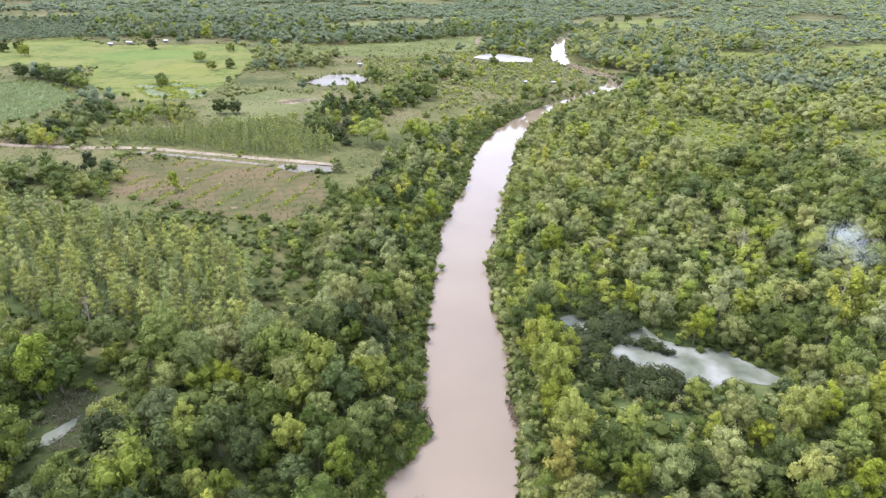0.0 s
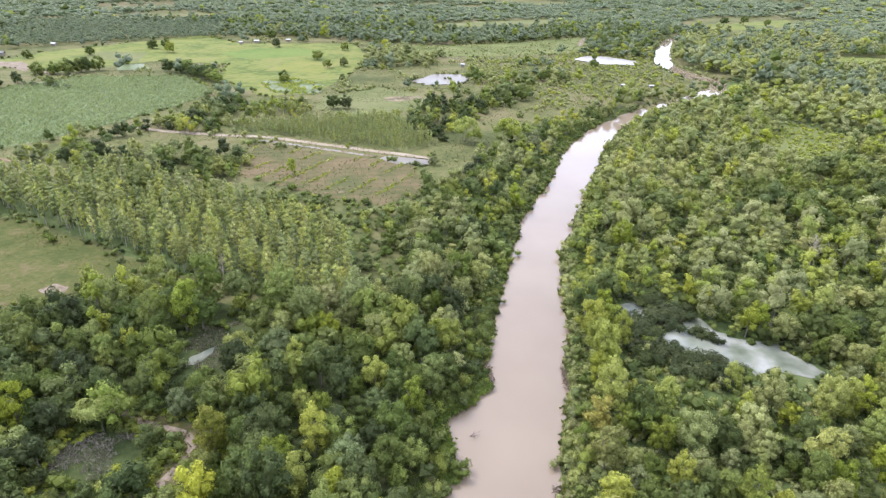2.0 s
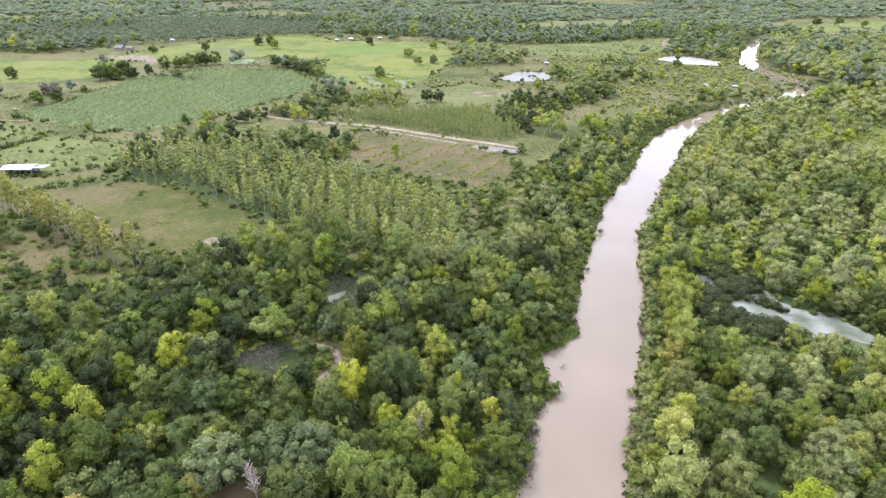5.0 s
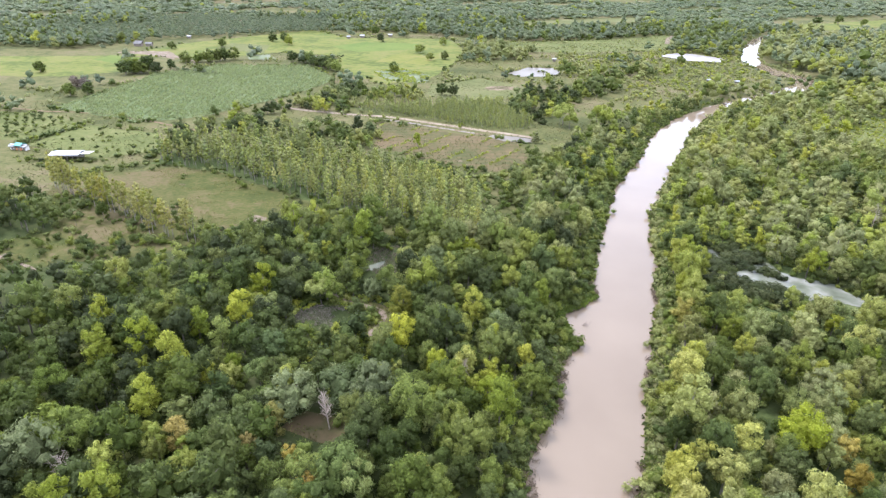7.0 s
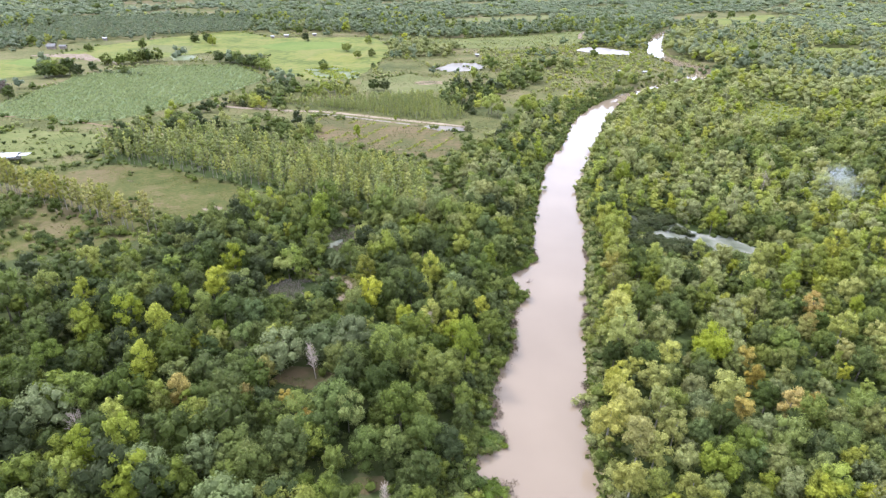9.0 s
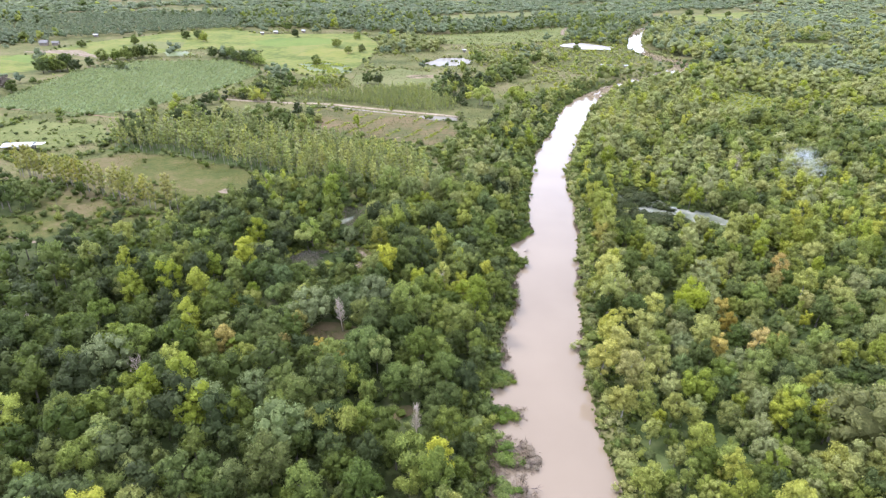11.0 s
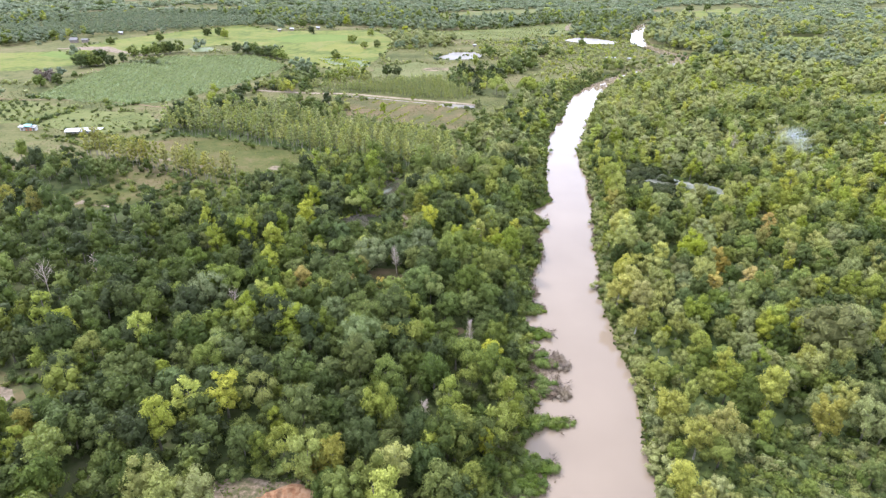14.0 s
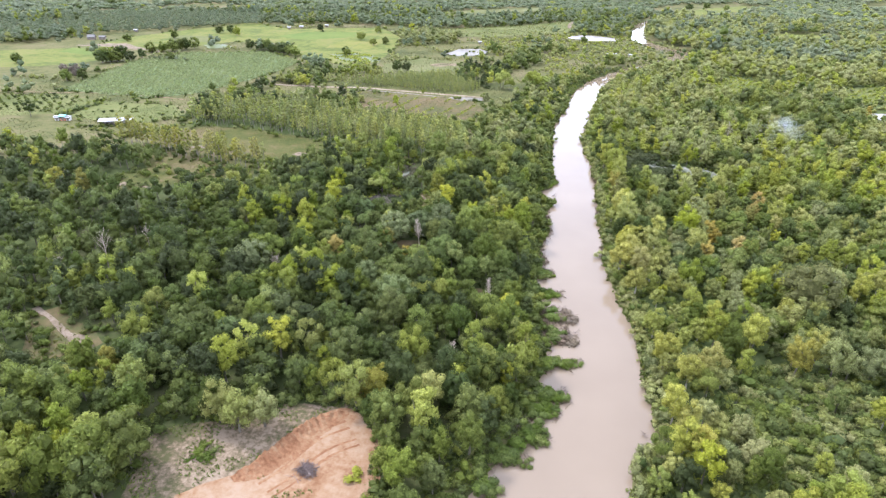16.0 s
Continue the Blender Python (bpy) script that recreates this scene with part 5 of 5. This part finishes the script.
for poly, step, size, label in ((MEADOW, 1.0, 0.34, "dry grass tufts of a meadow"), (CLEAR_W, 1.1, 0.4, "dry grass tufts of a clearing"), (BROWN, 1.0, 0.28, "weeds on fallow land"), (SCRUB_W, 1.3, 0.7, "grass tufts of a clearing"), (SANDY, 1.2, 0.7, "grass tufts by a footpath"), (GLADE_D, 0.7, 0.4, "weeds in a forest glade"), (GLADE_S, 0.7, 0.4, "weeds in a forest glade")):
    p = np.array(poly)
    tx, ty = lattice(p[:, 0].min(), p[:, 0].max(), p[:, 1].min(), p[:, 1].max(), step)
    ok = inside(poly, tx, ty) & (wob(tx, ty, 6, 3) + 0.4 * wob(tx, ty, 2.2, 5) > 0.15)
    tufts("grass_tufts", tx[ok], ty[ok], PZ, size, MEADOW_GRASS, label, 4, 0.35)
bx, by2 = lattice(-340, 25, 172, 720, 2.0)
ok = (bx < bank_l(by2) - 6) & ~inside(WOOD_W, bx, by2) & clear_of(bx, by2, [CANE, GUM, FLOODED, MEADOW, CLEAR_W, RICE_A, RICE_B] + PONDS) & ((wob(bx, by2, 9, 3) + 0.4 * wob(bx, by2, 3, 6) > -0.15) | (inside(HEATH, bx, by2) & (wob(bx, by2, 5, 8) > -0.4)))
tufts("rough_grass", bx[ok], by2[ok], PZ - 0.1, 0.55, GRASS, "rough grass and weeds of open land", 4, 0.5)
rowx, rowy = np.meshgrid(np.arange(-150, -62, 9.0), np.arange(272, 320, 0.5))
rowx, rowy = rowx.ravel() + 0.12 * (rowy.ravel() - 290) + rng.normal(size=rowx.size) * 0.5, rowy.ravel() + rng.normal(size=rowx.size) * 0.4
ok = inside(BROWN, rowx, rowy) & (rng.random(rowx.size) < 0.75) & (wob(rowx, rowy, 7, 4) > -0.15)
tufts("field_weeds", rowx[ok], rowy[ok], PZ, 0.85, LIGHT, "lines of tall grass across fallow land", 5, 0.4)
# low earth banks between the paddies
for (ax, ay), (ex2, ey2) in (((-222, 428), (-184, 441)), ((-214, 420), (-179, 426)), ((-217, 445), (-203, 409)), ((-206, 449), (-192, 410)), ((-195, 445), (-181, 411)), ((-425, 430), (-352, 440)), ((-432, 470), (-330, 520)), ((-420, 530), (-300, 560)), ((-400, 400), (-410, 600)), ((-330, 480), (-345, 572)), ((-285, 485), (-300, 590)), ((-250, 435), (-262, 610)), ((-285, 500), (-205, 530)), ((-262, 462), (-190, 476)), ((-225, 420), (-232, 560)), ((-470, 320), (-390, 372)), ((-440, 310), (-400, 390))):
    strip("paddy_bank", [(ax, ay), ((ax + ex2) / 2 + 2, (ay + ey2) / 2), (ex2, ey2)], 0.8, GREENY, PZ + 0.05, "low grassy bank between paddies", "field")
tx, ty = lattice(-86, -26, 14, 64, 0.7)
ok = (inside(PALE, tx, ty) & ~inside(SAND, tx, ty) & (wob(tx, ty, 4, 3) + 0.5 * wob(tx, ty, 1.5, 5) > 0.12)) | (inside(SAND, tx, ty) & (wob(tx, ty, 4, 8) + 0.5 * wob(tx, ty, 1.5, 5) > 0.95))
ok |= inside(PALE, tx, ty) & (np.hypot((tx + 59.2) / 1.0, (ty - 45) / 1.5) < 3.4) & (wob(tx, ty, 2.5, 6) > -0.5)
tufts("weeds", tx[ok], ty[ok], PZ, 0.4, CREEPER, "green weeds spreading over pale earth", 6, 0.4)
fx3, fy3 = lattice(-230, -172, 405, 455, 1.6)
ok = inside(FLOODED, fx3, fy3) & (wob(fx3, fy3, 5, 2) > -0.1)
tufts("paddy_rice", fx3[ok], fy3[ok], PZ + 0.022, 1.2, LIGHT, "bright rice standing in a flooded paddy", 5, 0.5)
fx3, fy3 = lattice(-84, -64, 180, 202, 0.8)
ok = ~inside(POND_W, fx3, fy3) & (np.hypot(fx3 + 73, fy3 - 191) < 8.5) & (wob(fx3, fy3, 3, 2) > -0.3)
tufts("dry_reeds", fx3[ok], fy3[ok], GZ + 0.2, 0.8, DRY, "dry grey-brown reeds round a forest pool", 7, 0.13)
fx3, fy3 = lattice(-82, -60, 150, 168, 0.6)
ok = inside(BRUSHY, fx3, fy3) & (wob(fx3, fy3, 3, 2) > -0.15)
tufts("dry_reeds", fx3[ok], fy3[ok], GZ + 0.15, 0.85, BRUSHWOOD, "dry grey-brown brush in a clearing", 8, 0.09)
vy = rng.uniform(30, 420, 9000)
side2 = rng.random(9000) < 0.55
off2 = rng.uniform(0.0, 6.5, 9000)
vx = np.where(side2, bank_l(vy) - off2, bank_r(vy) + off2)
zz = np.clip((off2 - 0.2) / 3.0, 0, 1) * 1.0
tufts("bank_creepers", vx, vy, zz, 0.75, BROAD, "green creepers and grass covering the river bank", 5, 0.7)
vy = rng.uniform(174, 199, 1500)
vx = bank_l(vy) - rng.uniform(-1.2, 4.5, 1500)
tufts("creeper_mat", vx, vy, 0.35 + 0.4 * wob(vx, vy, 3, 2) ** 2, 0.7, CREEPER, "bright green creepers matted over the river bank", 5, 0.7)
vy = rng.uniform(50, 215, 5200)
keep = wob(vy, 0 * vy, 7, 3) + 0.3 * rng.normal(size=vy.size) > 0.25
vy = vy[keep]
tufts("bank_brush", bank_l(vy) + rng.uniform(-0.6, 1.1, len(vy)), vy, 0.05, 0.9, TWIGS, "brown dead twigs trailing into the water", 5, 0.14)
vy = rng.uniform(40, 215, 1500)
vy = vy[wob(vy, 0 * vy, 6, 9) > 0.35]
tufts("bank_brush", bank_r(vy) + rng.uniform(-0.7, 0.5, len(vy)), vy, 0.05, 0.8, TWIGS, "brown dead twigs trailing into the water", 5, 0.14)
for i in range(4):
    o = (0.0, 1.3, 3.4, 4.6)[i]
    strip("wheel_track", [(-48.2 + o, 42.5 - 0.5 * o), (-45.5 + o, 48.5 - 0.6 * o), (-43.5 + o, 54 - 0.8 * o), (-39.5 + o, 58.8 - 1.0 * o)], 0.45, RED_EARTH, PZ + 0.03 + 0.004 * i, "reddish wheel rut pressed into sand", "track")


# ---- dead trees, snags, brushwood ----
def bare(name, x, y, z, high, reach, label, material=DEADWOOD, limbs=11, thick=0.16, seed=1):
    """A leafless tree: trunk, limbs and twigs."""
    r = np.random.default_rng(seed)
    top = new(name)
    top.matrix_basis = pose(x, y, z, 0, 0, r.uniform(0, 360))
    tip = np.array([r.normal() * 0.3, r.normal() * 0.3, high])
    part("trunk", mesh("trunk", *join([tube((0, 0, -0.3), tip * 0.5, thick, thick * 0.75), tube(tip * 0.5, tip, thick * 0.75, thick * 0.2)]), [material]), top)
    for i in range(limbs):
        f = 0.3 + 0.65 * i / limbs
        base = tip * f
        a = 2.4 * i + r.uniform(-0.4, 0.4)
        far = reach * (1.15 - f * 0.7)
        end = base + np.array([math.cos(a) * far, math.sin(a) * far, far * r.uniform(0.7, 1.5)])
        pieces = [tube(base, end, thick * 0.42, thick * 0.12, 4)]
        for j in range(6):
            q = base + (end - base) * r.uniform(0.35, 1)
            pieces.append(tube(q, q + r.normal(size=3) * far * 0.28 + (0, 0, far * 0.3), thick * 0.16, thick * 0.05, 3))
        part("branch", mesh("branch", *join(pieces), [material]), top)
    return tagged(top, label, "dead tree")


for n, (x, y, h, reach) in enumerate(DEAD):
    bare("dead_tree", x, y, GZ, h, reach * (1.5 if reach < 1 else 1), "leafless grey dead tree", DEADWOOD, 46 if reach < 1 else 16, 0.12, n + 3)
for n, (x, y, turn) in enumerate([(11.5, 73, 10), (-8, 109, 80), (-5.5, 105, 120), (-12, 116, 60), (-4.5, 89, 30), (-4, 79, 140), (-14, 249, 20), (-19.5, 185, 90), (-11, 117, 200), (-3.8, 101, 50), (10, 58, 10), (-21, 177, 150)]):
    ob = bare("driftwood", x, y, 0.0, 1.2, 1.15, "tangle of dead drifted branches in the water", BRUSH, 7, 0.07, n + 40)
    ob.matrix_basis = pose(x, y, 0.0, 60, 0, turn)
    tagged(ob, category="driftwood")
r = np.random.default_rng(9)
sticks = []
for i in range(240):
    c = np.array([r.normal() * 0.75, r.normal() * 0.65, 0.0])
    c[2] = r.uniform(0.0, 1.0) * max(0.15, 1 - 0.45 * math.hypot(c[0], c[1]))
    d = r.normal(size=3) * (0.5, 0.5, 0.22)
    sticks.append(tube(c - d, c + d, 0.06, 0.025, 3))
tagged(new("brush_pile", mesh("brush_pile", *join(sticks), [BRUSH])), "heap of dark cut branches on sand", "brush pile", kind="stuff").matrix_basis = pose(-40.8, 46.4, PZ)
SPITS = [(-16, 126, -12, 127), (-14, 116, -9, 117), (-9, 106, -4.5, 106), (-8, 98, -3.5, 98), (-8, 87, -2.5, 89), (-7.5, 78, -3.5, 78), (-8, 73, -4.5, 73), (-9.5, 66, -5.5, 66), (-11, 60, -8.5, 60), (-13.5, 53, -11.5, 52)]
for n, (ax, ay, ex2, ey2) in enumerate(SPITS):
    for i in range(12):
        f = (i // 2) / 5
        plant("bush", "shrub", ax + (ex2 - ax) * f + rng.normal() * 0.25, ay + (ey2 - ay) * f + rng.normal() * 0.8, -0.35 + 0.25 * (1 - f), rng.uniform(0.9, 1.3) * (1 - 0.4 * f), 0.7, "dead brown bush standing in the shallows" if n in (2, 3) else "low bush overgrown with creepers in the shallows", "bushes standing in the shallows", "bush", leaf=TWIGS if n in (2, 3) and i > 3 else CREEPER)
sx2 = np.concatenate([ex2 + rng.normal(size=26) * 0.7 for _, _, ex2, _ in SPITS] + [rng.uniform(-10, -5, 130)])
sy2 = np.concatenate([ey2 + rng.normal(size=26) * 1.1 for _, _, _, ey2 in SPITS] + [rng.uniform(95, 111, 130)])
tufts("dead_brush", sx2, sy2, 0.0, 0.9, TWIGS, "brown dead twigs standing in the shallows", 6, 0.12)
plant("bush", "scrub", -32.6, 47.4, PZ - 0.2, 1.0, 0.45, "green bush on the sandy clearing", category="bush")
for x, y, k in ((-59, 46.4, 0.8), (-60, 44.8, 0.7), (-58, 44.4, 0.75), (-58.8, 43, 0.6), (-57.4, 45.6, 0.6), (-60.6, 46.6, 0.6)):
    plant("bush", "shrub", x, y, PZ - 0.2, k, 0.5, "low green bush on pale earth", "bushes on pale earth", "bush", CREEPER)
for x, y in ((-144, 472), (-140, 467), (-115, 470), (-146, 480), (-125, 490), (-122, 491), (-110, 490), (-109, 482)):
    plant("bush", "shrub", x, y, GZ - 0.3, rng.uniform(0.6, 1.1), 0.8, "dark bush at the edge of a farm pond", "bushes at the farm pond", "bush")
bed = np.stack(lattice(0, 25, 210, 241, 2.7), -1)
bed = bed[inside(POND_BED, bed[:, 0], bed[:, 1]) & clear_of(bed[:, 0], bed[:, 1], [POND_O, POND_O2])]
for x, y, k in [(x, y, rng.uniform(1.2, 1.9)) for x, y in bed] + [(19.5, 228.5, 1.5), (21, 227.6, 1.1), (17.5, 218.5, 1.5), (21.5, 216.5, 1.6), (25, 215.5, 1.5), (13.5, 222, 1.2), (13, 233, 1.7), (35, 229.4, 1.3), (39, 229, 1.4), (31, 219, 0.9)]:
    plant("bush", "shrub", x, y, GZ - 0.5, k, 0.75, "dark round bush standing in a pond", "bushes in the pond", "bush", DARKL)


# ---- buildings ----
def box(x0, x1, y0, y1, z0, z1):
    v = np.array([(x, y, z) for z in (z0, z1) for y in (y0, y1) for x in (x0, x1)], float)
    f = np.array([(0, 2, 3), (0, 3, 1), (4, 5, 7), (4, 7, 6), (0, 1, 5), (0, 5, 4), (2, 6, 7), (2, 7, 3), (0, 4, 6), (0, 6, 2), (1, 3, 7), (1, 7, 5)])
    return v, f


def slope(x0, x1, ya, za, yb, zb, thick=0.12):
    """A roof sheet that falls from (ya, za) to (yb, zb)."""
    v, f = box(x0, x1, 0, 1, 0, thick)
    u = v[:, 1].copy()
    v[:, 1] = ya + (yb - ya) * u
    v[:, 2] += za + (zb - za) * u
    return v, f


shed = new("shed")
shed.matrix_basis = pose(-225, 210.5, PZ, 0, 0, 30)
part("roof", mesh("roof", *join([slope(-7.2, 3.8, 0, 2.9, 3.2, 2.3), slope(-7.2, 3.8, -3.2, 2.3, 0, 2.9)]), [ROOF_WHITE]), shed, "white sheet metal roof")
part("side_roof", mesh("side_roof", *slope(3.9, 7.4, -2.6, 2.6, 2.8, 2.1), [ROOF_WHITE]), shed)
part("wall", mesh("wall", *box(-6.6, 3.2, 2.5, 2.7, 0, 2.35), [WALL_PALE]), shed)
for i in range(6):
    for y in (-2.9, 2.2):
        part("post", mesh("post", *box(-6.8 + 2.0 * i, -6.6 + 2.0 * i, y, y + 0.2, -0.2, 2.3), [POST]), shed)
tagged(shed, "long low farm shed with white metal roof", "shed")
for i in range(16):
    plant("bush", "shrub", -233 + 1.25 * i + rng.normal() * 0.5, 202.5 + 0.62 * i + rng.normal() * 0.6, PZ - 0.2, rng.uniform(0.5, 0.85), 0.8, "green bush in front of a farm shed", "bushes at the farm shed", "bush")


def house(x, y, turn, w, d, h, wall, roof, label, name="house"):
    top = new(name)
    top.matrix_basis = pose(x, y, PZ, 0, 0, turn)
    part("wall", mesh("wall", *box(-w / 2, w / 2, -d / 2, d / 2, -0.2, h), [wall]), top)
    rise = 0.32 * d
    part("roof", mesh("roof", *join([slope(-w / 2 - 0.5, w / 2 + 0.5, 0, h + rise, d / 2 + 0.6, h - 0.1), slope(-w / 2 - 0.5, w / 2 + 0.5, -d / 2 - 0.6, h - 0.1, 0, h + rise)]), [roof]), top)
    door = part("door", mesh("door", *box(-0.5, 0.5, -d / 2 - 0.05, -d / 2 + 0.02, 0, 2.1), [POST]), top)
    for u in (-0.32, 0.32):
        part("window", mesh("window", *box(w * u - 0.6, w * u + 0.6, -d / 2 - 0.05, -d / 2 + 0.02, 1.0, 2.1), [ROOF_GREY]), top)
    return tagged(top, label, "house")


house(-254, 209, 12, 2.4, 2.2, 2.0, WALL_ORANGE, ROOF_GREEN, "small orange-walled house with green roof")
house(-256.6, 208, 12, 1.8, 1.8, 1.6, WALL_PALE, ROOF_WHITE, "low white annex with metal roof")
house(-251.6, 209.5, 12, 1.6, 1.8, 1.6, WALL_PALE, ROOF_WHITE, "low white annex with metal roof")
for x, y, t, w in ((-329, 584, 20, 3.6), (-336, 571, 30, 2.6), (-310, 604, 15, 3), (-129, 541, 10, 2.2), (-458, 495, 15, 3), (-16, 509, 40, 1.8), (-11, 512, 30, 2.0), (1, 513, 20, 2.0)):
    house(x, y, t, w, w * 0.6, 2.0, POST, ROOF_WHITE, "far farm building with white metal roof")
for x, y, t, w in ((-455, 437, 25, 6), (-447, 441, 20, 5), (-461, 443, 30, 5)):
    house(x, y, t, w, w * 0.6, 2.2, POST, ROOF_GREY, "far farm building with grey metal roof")

# ---- undergrowth and bank where the river comes from behind ----
ex, ey = lattice(-150, 150, -118, 42, 3.2)
ok = ((ex < bank_l(ey) - 1) | (ex > bank_r(ey) + 1)) & clear_of(ex, ey, OPEN) & ((ey < 20) | (ex > 0))
pick = ok & (wob(ex, ey, 12, 5) + 0.5 * rng.normal(size=ex.size) > 0.2)
shrubs("undergrowth", "brush", ex[pick], ey[pick], GZ - 0.3, 0.7, 1.7, "olive-green undergrowth between the trees", 0, 0)
ok &= ~pick
shrubs("undergrowth", "shrub", ex[ok], ey[ok], GZ - 0.3, 0.7, 1.7, "dark undergrowth between the trees", 0, 0)
by = np.arange(-118, 32, 1.1)
shrubs("bank_bushes", "shrub", np.r_[bank_l(by) - rng.uniform(0.3, 3.4, len(by)), bank_r(by) + rng.uniform(0.3, 3.4, len(by))], np.r_[by, by], 0.1, 0.6, 1.3, "dark green bushes hanging over the river bank", 0, 0)

# ---- smoke over the wood ----
m, t = mat("smoke_haze")
df = node(t, "ShaderNodeBsdfDiffuse", Color=(0.76, 0.80, 0.86, 1))
tl = node(t, "ShaderNodeBsdfTranslucent", Color=(0.76, 0.80, 0.86, 1))
both = node(t, "ShaderNodeMixShader", Fac=0.5)
t.links.new(df.outputs[0], both.inputs[1])
t.links.new(tl.outputs[0], both.inputs[2])
t.links.new(both.outputs[0], t.nodes.new("ShaderNodeOutputMaterial").inputs["Surface"])
r = np.random.default_rng(4)
motes = []
for x, y, z, wide, tall, n in ((66.5, 268, 13.4, 2.2, 1.1, 6000), (69, 269, 11.2, 2.2, 1.2, 4500), (71.5, 268, 8.6, 2.0, 1.5, 3000), (62, 265, 12.0, 2.5, 1.5, 1500), (67, 266, 9.0, 4.0, 2.0, 3000)):
    motes.append(np.array([x, y, z]) + r.normal(size=(n, 3)) * (wide, wide, tall))
motes = np.concatenate(motes)
motes += 0.9 * np.stack([wob(motes[:, 1], 2 * motes[:, 2], 2.0, 3), wob(motes[:, 0], motes[:, 2], 2.0, 5), wob(motes[:, 0], motes[:, 1], 2.0, 7)], -1)
tri = unit(r.normal(size=(len(motes), 3, 3))) * 0.05
smoke = tagged(new("smoke", mesh("smoke", (motes[:, None] + tri).reshape(-1, 3), np.arange(3 * len(motes)).reshape(-1, 3), [m])), "thin bluish smoke drifting over the trees", "smoke", kind="stuff")
smoke.visible_shadow = False
